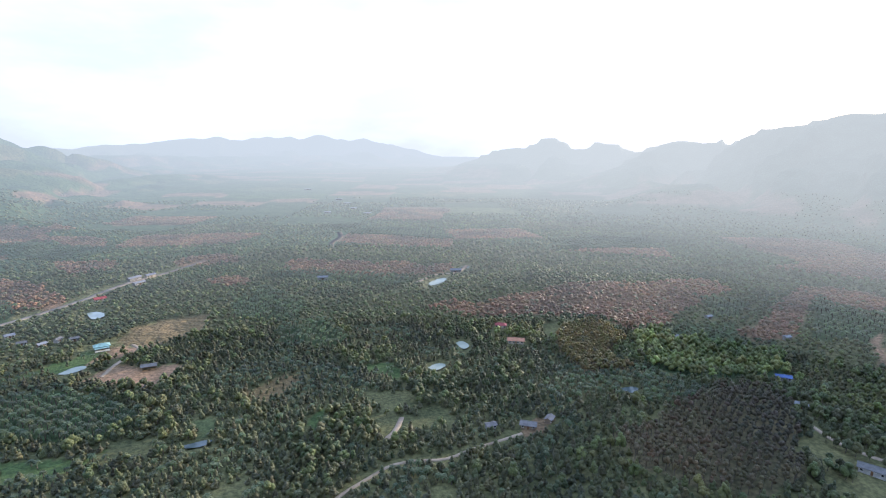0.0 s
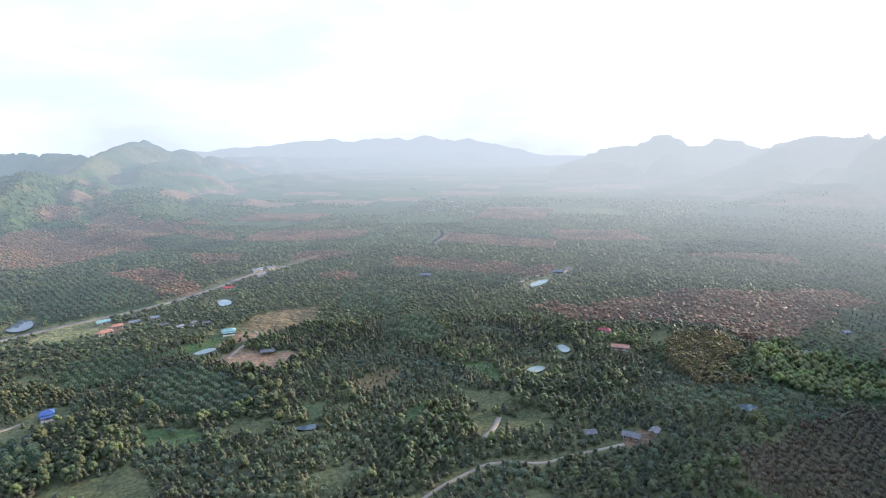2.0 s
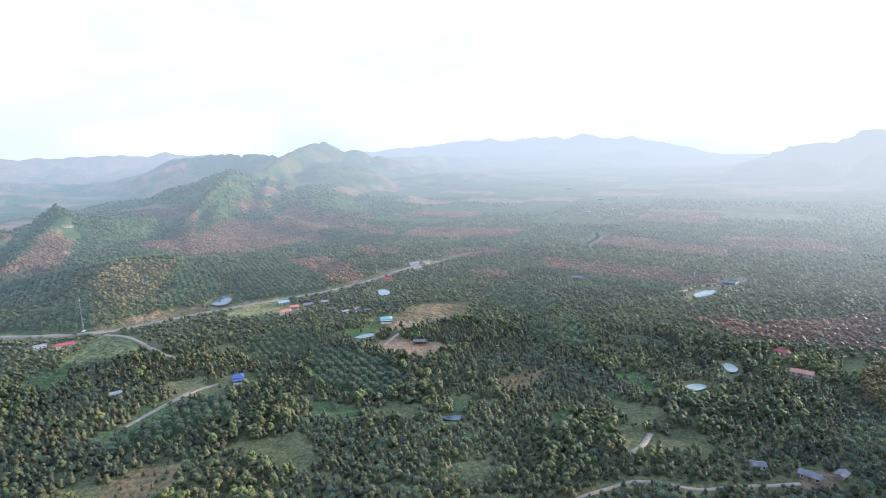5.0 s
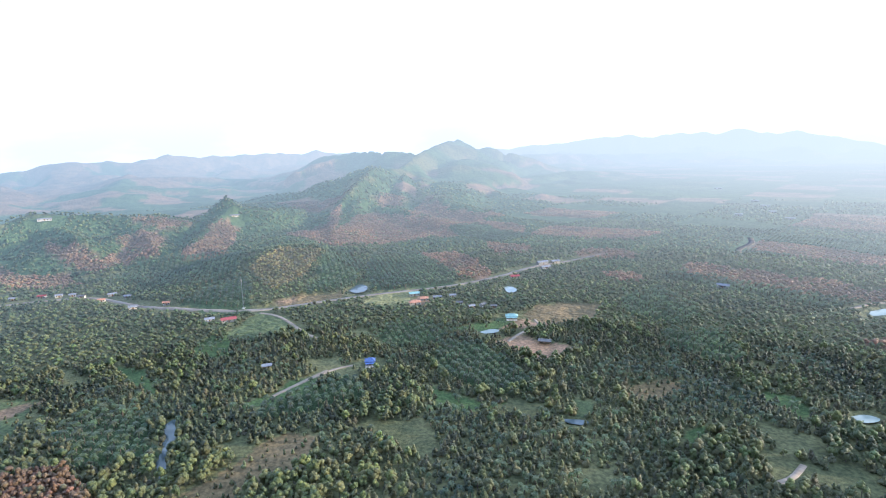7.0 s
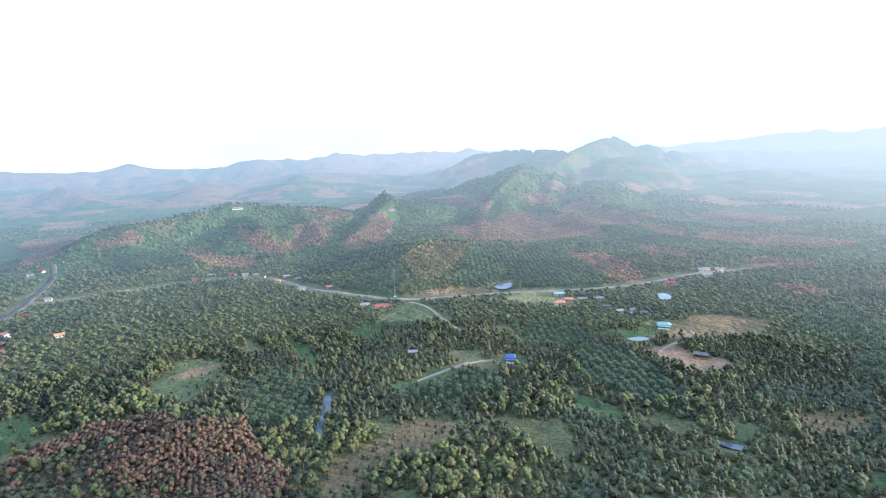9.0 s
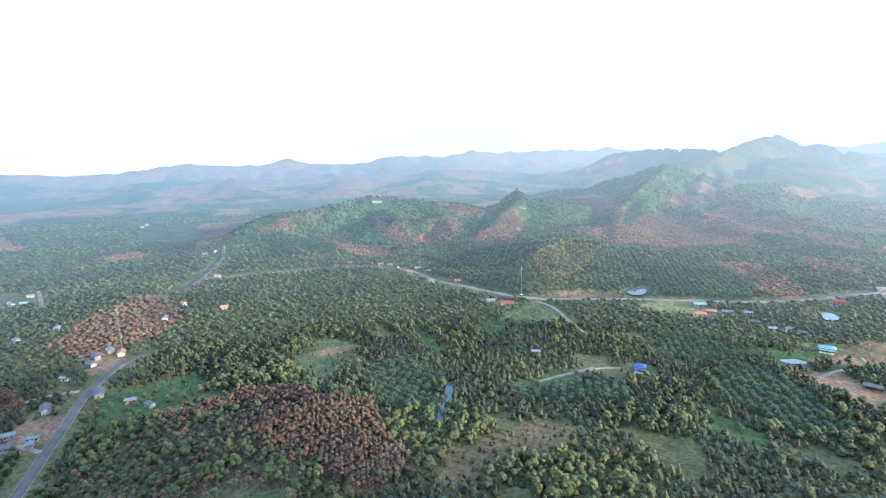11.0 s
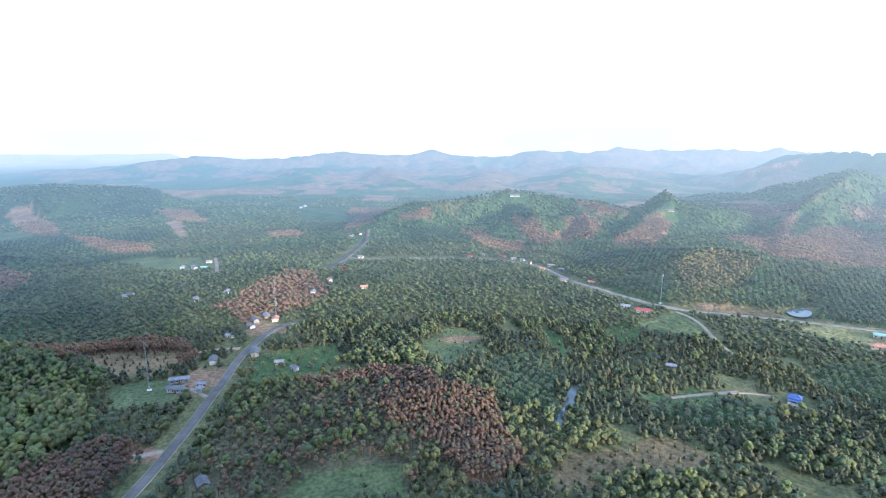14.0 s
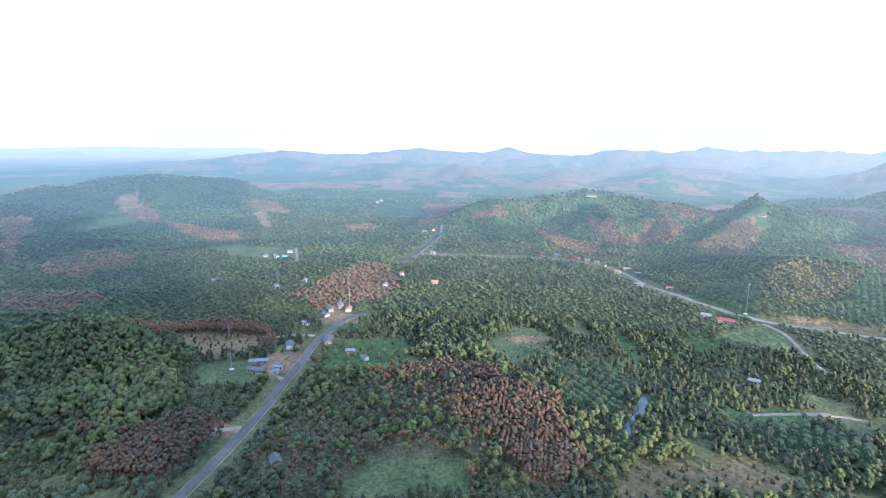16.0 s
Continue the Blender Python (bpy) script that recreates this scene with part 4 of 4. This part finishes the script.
mast("tall pale steel lattice mast on grass", -312, -152, 31, 0.42, 0.24)
mast("tall pale steel lattice mast at the village", -452, -107, 33, 0.42, 0.24)
mast("tall pale steel lattice mast beside the side road", -463, 243, 28, 0.42, 0.24)


# ---- trees: shapes ----
rng = np.random.default_rng(7)


def tube(points, radii, sides):
    """A tapered tube along points, as vertices and triangles."""
    v, f = [], []
    for k, (p, r) in enumerate(zip(points, radii)):
        for s in range(sides):
            b = 2 * math.pi * s / sides
            v.append((p[0] + r * math.cos(b), p[1] + r * math.sin(b), p[2]))
        if k:
            for s in range(sides):
                a0, a1 = (k - 1) * sides + s, (k - 1) * sides + (s + 1) % sides
                b0, b1 = a0 + sides, a1 + sides
                f += [(a0, a1, b1), (a0, b1, b0)]
    return np.array(v), np.array(f)


def join(pieces):
    v, f, n = [], [], 0
    for pv, pf in pieces:
        v.append(pv)
        f.append(pf + n)
        n += len(pv)
    return np.vstack(v), np.vstack(f)


def sprays(centres, sizes, outward, droop=0.35, loose=0.28):
    """Bent leaf sprays, two triangles each, at the centres."""
    n = len(centres)
    normal = outward + rng.normal(0, loose, (n, 3))
    normal /= np.linalg.norm(normal, axis=1)[:, None]
    u = np.cross(normal, rng.normal(0, 1, (n, 3)))
    u /= np.linalg.norm(u, axis=1)[:, None]
    w = np.cross(normal, u)
    s = sizes[:, None]
    a = centres - u * s * 0.5
    b = centres + w * s * rng.uniform(0.3, 0.5, (n, 1)) + normal * s * 0.12
    c = centres + u * s * 0.5 - np.array([0, 0, droop]) * s * 0.5
    d = centres - w * s * rng.uniform(0.3, 0.5, (n, 1)) + normal * s * 0.12
    v = np.stack([a, b, c, d], 1).reshape(-1, 3)
    i = 4 * np.arange(n)
    return v, np.vstack([np.c_[i, i + 1, i + 2], np.c_[i, i + 2, i + 3]])


def palm_shape(fronds, pieces, tall):
    lean = rng.normal(0, 0.25, 2)
    trunk = tube([(0, 0, -0.5), (lean[0] * 0.5, lean[1] * 0.5, tall * 0.5), (*lean, tall)], (0.3, 0.24, 0.22), 4)
    v, f, n = [], [], 0
    for k in range(fronds):
        b = k * 2.399 + rng.normal(0, 0.12)
        rise = 1.15 - 1.5 * k / fronds
        reach = rng.uniform(2.2, 2.8) * (0.85 + 0.3 * k / fronds)
        side = np.array([-math.sin(b), math.cos(b), 0])
        out = np.array([math.cos(b), math.sin(b), 0])
        for j in range(pieces + 1):
            s = j / pieces
            p = np.array([*lean, tall]) + out * reach * s * math.cos(rise * 0.6) + np.array([0, 0, reach * (rise * s - 0.95 * s * s)]) * 0.75
            wide = 0.66 * math.sin(math.pi * min(1, 0.18 + 0.8 * s)) + 0.06
            v += [p - side * wide - np.array([0, 0, 0.25 * wide]), p + side * wide - np.array([0, 0, 0.25 * wide])]
            if j:
                q = n + 2 * j
                f += [(q - 2, q - 1, q + 1), (q - 2, q + 1, q)]
        n += 2 * (pieces + 1)
    return trunk, (np.array(v), np.array(f))


PHI = (1 + 5 ** 0.5) / 2
BALL = np.array([(s * a, t * b, 0) for s in (-1, 1) for t in (-1, 1) for a, b in ((1, PHI),)])
BALL = np.vstack([BALL, BALL[:, [2, 0, 1]], BALL[:, [1, 2, 0]]]) / math.hypot(1, PHI)
BALL_FACES = np.array([(i, j, k) for i in range(12) for j in range(i + 1, 12) for k in range(j + 1, 12)
                       if max(np.linalg.norm(BALL[i] - BALL[j]), np.linalg.norm(BALL[j] - BALL[k]), np.linalg.norm(BALL[i] - BALL[k])) < 1.2])
OCTA = np.array([(1, 0, 0), (-1, 0, 0), (0, 1, 0), (0, -1, 0), (0, 0, 1), (0, 0, -1)], float)
OCTA_FACES = np.array([(0, 2, 4), (2, 1, 4), (1, 3, 4), (3, 0, 4), (2, 0, 5), (1, 2, 5), (3, 1, 5), (0, 3, 5)])


def outwards(v, f):
    """Triangles turned so that they face away from the middle."""
    n = np.cross(v[f[:, 1]] - v[f[:, 0]], v[f[:, 2]] - v[f[:, 0]])
    inward = (n * v[f].mean(1)).sum(1) < 0
    return np.where(inward[:, None], f[:, [0, 2, 1]], f)


BALL_FACES, OCTA_FACES = outwards(BALL, BALL_FACES), outwards(OCTA, OCTA_FACES)


def clump(centre, radii, light=False, uneven=0.3):
    """A tuft of foliage: a small uneven lump."""
    v, f = (OCTA, OCTA_FACES) if light else (BALL, BALL_FACES)
    b = rng.uniform(0, 6.28)
    turn = np.array([(math.cos(b), -math.sin(b), 0), (math.sin(b), math.cos(b), 0), (0, 0, 1)])
    return (v * rng.uniform(1 - uneven, 1 + uneven, (len(v), 1)) * (1.12 if light else 1.0) * np.asarray(radii)) @ turn.T + np.asarray(centre), f


def leafed(lobes, count, leaf, light):
    """Tufts at the lobes (centre, radii), with loose leaf sprays standing out of them."""
    pieces = [clump(c, r, light) for c, r in lobes]
    if count:
        which = rng.integers(0, len(lobes), count)
        way = rng.normal(0, 1, (count, 3)) + (0, 0, 0.35)
        way /= np.linalg.norm(way, axis=1)[:, None]
        c = np.array([lobes[k][0] for k in which]) + way * np.array([lobes[k][1] for k in which]) * rng.uniform(0.9, 1.12, (count, 1))
        pieces.append(sprays(c, rng.uniform(0.7, 1.3, count) * leaf, way))
    return join(pieces)


def broad_shape(count, leaf, radius, tall, lobes=6, bare=0.35, limbs=3, light=False):
    """A broad tree: trunk and limbs, and a crown of tufts round the middle."""
    base = tall * bare
    spots = [((rng.normal(0, 0.1) * radius, rng.normal(0, 0.1) * radius, tall - 0.42 * radius), np.array((0.52, 0.52, 0.44)) * radius * rng.uniform(0.9, 1.1))]
    for k in range(lobes - 1):
        b, out = k * 2.399 + rng.uniform(-0.4, 0.4), radius * rng.uniform(0.42, 0.62)
        z = base + (tall - base) * rng.uniform(0.22, 0.68)
        spots.append(((out * math.cos(b), out * math.sin(b), z), np.array((0.48, 0.48, 0.42 * (tall - base) / (1.6 * radius))) * radius * rng.uniform(0.8, 1.2)))
    wood = [tube([(0, 0, -0.5), (0, 0, base), (rng.normal(0, 0.2), rng.normal(0, 0.2), tall * 0.75)], (0.24, 0.17, 0.06), 3)]
    for k in range(limbs):
        (px, py, pz), r = spots[1 + k]
        wood.append(tube([(0, 0, base * rng.uniform(0.7, 1.0)), (px * 0.8, py * 0.8, pz)], (0.12, 0.04), 3))
    return join(wood), leafed(spots, count, leaf, light)


def cone_shape(count, leaf, radius, tall, tiers=4, light=False):
    """An orchard tree: a narrow crown of tufts that tapers upwards."""
    spots = []
    for k in range(tiers):
        s = (k + 0.35) / tiers
        r = radius * (1.05 - 0.8 * s) * rng.uniform(0.85, 1.15)
        spots.append(((rng.normal(0, 0.16) * radius, rng.normal(0, 0.16) * radius, tall * (0.16 + 0.8 * s)), (r, r, 0.72 * tall / tiers)))
    return tube([(0, 0, -0.5), (0, 0, tall * 0.6)], (0.2, 0.08), 3), leafed(spots, count, leaf, light)


# per kind: full shapes for near trees, lighter ones for far trees
SHAPES = {
    "oil_palm": ([palm_shape(16, 2, rng.uniform(3.6, 5.6)) for _ in range(5)], [palm_shape(11, 2, rng.uniform(3.6, 5.0)) for _ in range(4)]),
    "fruit_tree": ([cone_shape(8, 0.6, 1.75, rng.uniform(3.6, 5.2), 3) for k in range(8)], [cone_shape(2, 0.8, 1.75, rng.uniform(3.6, 4.8), 3, True) for _ in range(5)]),
    "broadleaf_tree": ([broad_shape(30, 0.85, 3.0, rng.uniform(6.5, 9.5), 6 + k % 3, 0.24, 2) for k in range(8)], [broad_shape(6, 1.3, 2.9, rng.uniform(6.5, 8.5), 5, 0.22, 0, True) for _ in range(5)]),
    "rubber_tree": ([broad_shape(22, 0.7, 2.3, rng.uniform(7.0, 8.2), 3, 0.44, 2) for _ in range(8)], [broad_shape(8, 0.9, 2.4, rng.uniform(7.0, 8.6), 3, 0.42, 0, True) for _ in range(5)]),
}


def canopy_shape(radius, tall, lobes):
    """A far crown: a low cluster of tufts that face the sky, on a short trunk."""
    spots = [((0, 0, tall * 0.72), (0.62 * radius, 0.62 * radius, 0.3 * tall))]
    for k in range(lobes - 1):
        b, out = k * 2.399 + rng.uniform(-0.4, 0.4), radius * rng.uniform(0.45, 0.7)
        spots.append(((out * math.cos(b), out * math.sin(b), tall * rng.uniform(0.4, 0.62)), np.array((0.5 * radius, 0.5 * radius, 0.34 * tall)) * rng.uniform(0.8, 1.2)))
    return tube([(0, 0, -0.5), (0, 0, tall * 0.6)], (0.25, 0.12), 3), leafed(spots, 0, 1.0, True)


FAR_SHAPES = {
    "oil_palm": [palm_shape(9, 2, rng.uniform(3.4, 4.4)) for _ in range(4)],
    "fruit_tree": SHAPES["fruit_tree"][1],
    "broadleaf_tree": [canopy_shape(3.3, rng.uniform(3.8, 6.0), 2) for _ in range(6)],
    "rubber_tree": [canopy_shape(3.6, rng.uniform(3.6, 4.6), 2) for _ in range(5)],
}


def hue(kind, where, n):
    """Leaf colours for n trees of a kind on a kind of land."""
    base = {"oil_palm": (0.092, 0.122, 0.056), "fruit_tree": (0.116, 0.122, 0.060), "broadleaf_tree": (0.138, 0.155, 0.060), "rubber_tree": (0.232, 0.138, 0.084)}[kind]
    t = np.tile(base, (n, 1)) * (rng.uniform(0.85, 1.15, (n, 1)) if kind == "rubber_tree" else rng.uniform(0.68, 1.36, (n, 1))) * rng.uniform(0.9, 1.1, (n, 3))
    if kind == "rubber_tree":
        if where == "rubber_gold":
            t *= (0.95, 1.28, 0.8)
        if where == "rubber_dull":
            t *= (0.62, 0.82, 0.8)
        mixed = rng.random(n) < (0.78 if where == "rubber_mixed" else 0.08)
        t[mixed] = np.array((0.165, 0.150, 0.085)) * rng.uniform(0.7, 1.3, (mixed.sum(), 1))
    elif kind in ("broadleaf_tree", "fruit_tree"):
        # forest leaves brightened to make up for dim light on their slope
        if where == "forest":
            t *= (1.3, 1.3, 1.2)
        # far crowns tinted darker and bluer; the west hill's shade is in its tint
        if where in ("far", "shade_tinted"):
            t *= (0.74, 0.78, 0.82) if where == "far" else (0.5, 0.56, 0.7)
        warm = rng.random(n) < (0.02 if where != "shade_tinted" else 0.0)
        t[warm] = np.array((0.12, 0.115, 0.06)) * rng.uniform(0.7, 1.3, (warm.sum(), 1))
    return t


# ---- trees: where they stand ----
def lattice_points(spacing, inner, outer, jitter, turn=0.5, west=-140, east=46):
    m = int(outer / (0.87 * spacing)) + 2
    gx, gy = np.meshgrid(np.arange(-m, m + 1), np.arange(-m, m + 1))
    gx = (gx + 0.5 * (gy % 2)).ravel() * spacing
    gy = gy.ravel() * spacing * 0.87
    x, y = gx * math.cos(turn) - gy * math.sin(turn), gx * math.sin(turn) + gy * math.cos(turn)
    x, y = x + rng.uniform(-jitter, jitter, x.shape) * spacing, y + rng.uniform(-jitter, jitter, x.shape) * spacing
    d, az = np.hypot(x, y), np.degrees(np.arctan2(x, y))
    ok = (d > inner) & (d < outer) & (az > west) & (az < east)
    return x[ok], y[ok]


KEEP_OFF = [(px, py, r) for px, py, r in HOUSE_PLACES]
ROAD_MARKS = [(along(line, 4.0), width) for name, width, material, label, line in ROADS]


def clear_of(x, y, gap=6.5):
    ok = np.ones(x.shape, bool)
    for pts, width in ROAD_MARKS:
        lo, hi = pts.min(0) - 12, pts.max(0) + 12
        near = np.where((x > lo[0]) & (x < hi[0]) & (y > lo[1]) & (y < hi[1]))[0]
        if len(near):
            d2 = ((x[near, None] - pts[:, 0]) ** 2 + (y[near, None] - pts[:, 1]) ** 2).min(1)
            ok[near[d2 < (width / 2 + (gap if width > 4.5 else 2.6)) ** 2]] = False
    for label, outline in PONDS:
        c = outline.mean(0)
        ok &= ~inside(x, y, c + (outline - c) * (1.1 if "creek" in label else 1.3))
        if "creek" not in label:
            # trees also kept off the camera side, so that the water shows
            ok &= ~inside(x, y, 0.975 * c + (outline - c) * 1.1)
    for px, py, r in KEEP_OFF:
        ok &= (x - px) ** 2 + (y - py) ** 2 > r * r
    return ok


plots = collections.defaultdict(list)


def plant(kind, where, x, y, scale=(0.85, 1.2)):
    if len(x):
        plots[kind].append((x, y, rng.uniform(*scale, len(x)), hue(kind, where, len(x))))


def sow(spacing, inner, outer, jitter, wanted, turn=0.5):
    x, y = lattice_points(spacing, inner, outer, jitter, turn)
    k = land_use(x, y)
    pick = np.isin(k, [KINDS.index(w) for w in wanted])
    x, y, k = x[pick], y[pick], k[pick]
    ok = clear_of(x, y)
    return x[ok], y[ok], k[ok]


# oil palm blocks stand in rows
x, y, k = sow(5.9, 190, BACKDROP_FROM, 0.07, ["palm"])
plant("oil_palm", "palm", x, y, (0.85, 1.12))
# rubber stands
for w, sp in (("rubber", 2.7), ("rubber_gold", 2.9), ("rubber_dull", 4.2), ("rubber_mixed", 5.0)):
    x, y, k = sow(sp, 190, BACKDROP_FROM, 0.3 if w == "rubber_mixed" else 0.12, [w], 0.9)
    if w == "rubber_mixed":
        green = rng.random(len(x)) < 0.38
        plant("broadleaf_tree", w, x[green], y[green], (0.6, 1.05))
        x, y = x[~green], y[~green]
    plant("rubber_tree", w, x, y, (0.72, 0.96) if w != "rubber_mixed" else (0.7, 1.0))
# mixed orchards: palms, fruit trees and taller trees in loose groups
x, y, k = sow(4.1, 190, BACKDROP_FROM, 0.32, ["mixed"])
group = fbm(x / 45, y / 45, 81, 3) + rng.normal(0, 0.09, len(x))
gaps = fbm(x / 30, y / 30, 82, 3) < -0.2
palms, tall = (group < -0.15) & ~gaps, (group > 0.13) & ~gaps
plant("oil_palm", "mixed", x[palms], y[palms], (0.6, 0.95))
plant("broadleaf_tree", "mixed", x[tall], y[tall], (0.5, 0.95))
rest = ~palms & ~tall & ~gaps
plant("fruit_tree", "mixed", x[rest], y[rest], (0.65, 1.25))
# thin plantings, scrub and woods
x, y, k = sow(6.5, 190, BACKDROP_FROM, 0.48, ["grass", "field"])
few = fbm(x / 16, y / 16, 84, 2) + rng.normal(0, 0.1, len(x)) > 0.1
plant("fruit_tree", "thin", x[few], y[few], (0.25, 0.6))
x, y, k = sow(9.0, 190, BACKDROP_FROM, 0.4, ["thin"])
half = rng.random(len(x)) < 0.5
plant("fruit_tree", "thin", x[half], y[half], (0.6, 1.0))
plant("oil_palm", "thin", x[~half], y[~half], (0.6, 0.95))
x, y, k = sow(6.0, 190, BACKDROP_FROM, 0.45, ["scrub"])
plant("fruit_tree", "scrub", x, y, (0.2, 0.8))
x, y, k = sow(5.0, 190, BACKDROP_FROM, 0.4, ["forest"])
plant("broadleaf_tree", "forest", x, y, (0.75, 1.25))
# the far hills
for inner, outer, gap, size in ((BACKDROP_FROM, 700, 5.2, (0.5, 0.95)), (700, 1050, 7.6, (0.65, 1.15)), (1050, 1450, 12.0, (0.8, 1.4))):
    x, y, k = sow(gap, inner, outer, 0.45, ["mixed", "forest", "thin", "shade_tinted"])
    dark = k == KINDS.index("shade_tinted")
    plant("broadleaf_tree", "shade_tinted", x[dark], y[dark], size)
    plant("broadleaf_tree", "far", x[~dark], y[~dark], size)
x, y, k = sow(6.6, BACKDROP_FROM, 1000, 0.06, ["palm"])
plant("oil_palm", "palm", x, y, (1.0, 1.3))
for w, sp in (("rubber", 5.0), ("rubber_gold", 4.4), ("rubber_dull", 6.0)):
    x, y, k = sow(sp, BACKDROP_FROM, 1200, 0.3, [w])
    plant("rubber_tree", w, x, y, (0.6, 0.95))


def scattered(name, kind, x, y, size, tint, shapes, leaf, label, category):
    """All given trees of a kind as one mesh."""
    vs, fs, ms, ts, n = [], [], [], [], 0
    z = height(x, y)
    which = rng.integers(0, len(shapes), len(x))
    for k, ((tv, tf), (cv, cf)) in enumerate(shapes):
        sel = which == k
        count = int(sel.sum())
        if not count:
            continue
        v, f = join([(tv, tf), (cv, cf)])
        b = rng.uniform(0, 2 * math.pi, count)
        s, c = np.sin(b)[:, None], np.cos(b)[:, None]
        sz = size[sel][:, None]
        stretch = rng.uniform(0.85, 1.2, (count, 1)) * np.where(np.hypot(x[sel], y[sel]) > 800, 0.7, 1.0)[:, None]
        px = (v[:, 0] * c - v[:, 1] * s) * sz + x[sel][:, None]
        py = (v[:, 0] * s + v[:, 1] * c) * sz + y[sel][:, None]
        pz = v[:, 2] * sz * stretch + z[sel][:, None]
        if leaf is M_FAR_LEAF:
            # a closed canopy lies along its slope
            ex, ey = x[sel], y[sel]
            pz = pz + (px - ex[:, None]) * ((height(ex + 4, ey) - height(ex - 4, ey)) / 8)[:, None] + (py - ey[:, None]) * ((height(ex, ey + 4) - height(ex, ey - 4)) / 8)[:, None]
        vs.append(np.stack([px, py, pz], 2).reshape(-1, 3))
        fs.append((f[None] + (np.arange(count) * len(v))[:, None, None]).reshape(-1, 3) + n)
        ms.append(np.tile(np.r_[np.zeros(len(tf), int), np.ones(len(cf), int)], count))
        ts.append(np.repeat(tint[sel], len(v), axis=0))
        n += count * len(v)
    ob = new(name, mesh_from(name, np.vstack(vs), np.vstack(fs), [M_BARK, leaf], np.concatenate(ms), np.vstack(ts)))
    ob.data.shade_smooth()
    return tagged(ob, label, category, kind="stuff")


LABELS = {"oil_palm": ("dark green oil palm with arching fronds", "palm"), "fruit_tree": ("small dark green conical orchard tree", "tree"),
          "broadleaf_tree": ("leafy green broadleaf tree with lumpy crown", "tree"), "rubber_tree": ("rubber tree with rust-brown dry-season leaves", "tree")}
MASS = {"oil_palm": "dark green oil palm plantations and orchards", "fruit_tree": "dark green orchard trees across the valley",
        "broadleaf_tree": "green broadleaf trees across the valley", "rubber_tree": "rust-brown rubber plantations on the low hills"}
SINGLE = {"oil_palm": 240, "fruit_tree": 240, "broadleaf_tree": 160, "rubber_tree": 200}


def single_tree(kind, trunk, crown, k):
    """One tree as a thing with its trunk and crown."""
    thing = new(kind)
    tagged(thing, LABELS[kind][0], LABELS[kind][1], kind + " trees in the foreground")
    for name, (v, f), m in (("trunk", trunk, M_BARK), ("crown", crown, M_LEAF)):
        ob = new(name, mesh_from(name, v, f, [m], None, np.tile(hue(kind, "mixed", 1), (len(v), 1))))
        ob.data.shade_smooth()
        ob.parent = thing
    return thing


for kind, lots in plots.items():
    x, y, size = (np.concatenate([p[i] for p in lots]) for i in range(3))
    tint = np.vstack([p[3] for p in lots])
    d, az = np.hypot(x, y), np.degrees(np.arctan2(x, y))
    full, light = SHAPES[kind]
    alone = np.zeros(len(x), bool)
    if kind in SINGLE:
        order = np.argsort(np.where((az > -136) & (az < 42) & (d > 205), d, 1e9))[:SINGLE[kind]]
        alone[order] = True
        models = [single_tree(kind, *shape, k) for k, shape in enumerate(full)]
        for n, i in enumerate(order):
            m = pose(x[i], y[i], float(height(x[i], y[i])[0]), 0, 0, math.degrees(i * 2.4)) @ Matrix.Scale(size[i], 4)
            if n < len(models):
                models[n].matrix_basis = m
            else:
                thing = copy_thing(models[n % len(models)], m)
                thing.matrix_basis = m
    near, mid, far = ~alone & (d < 360), ~alone & (d >= 360) & (d < BACKDROP_FROM), ~alone & (d >= BACKDROP_FROM)
    if full and near.any():
        scattered(kind + "_grove", kind, x[near], y[near], size[near], tint[near], full, M_LEAF, MASS[kind], LABELS[kind][1])
    if mid.any():
        scattered(kind + "_grove", kind, x[mid], y[mid], size[mid], tint[mid], light, M_LEAF, MASS[kind], LABELS[kind][1])
    if far.any():
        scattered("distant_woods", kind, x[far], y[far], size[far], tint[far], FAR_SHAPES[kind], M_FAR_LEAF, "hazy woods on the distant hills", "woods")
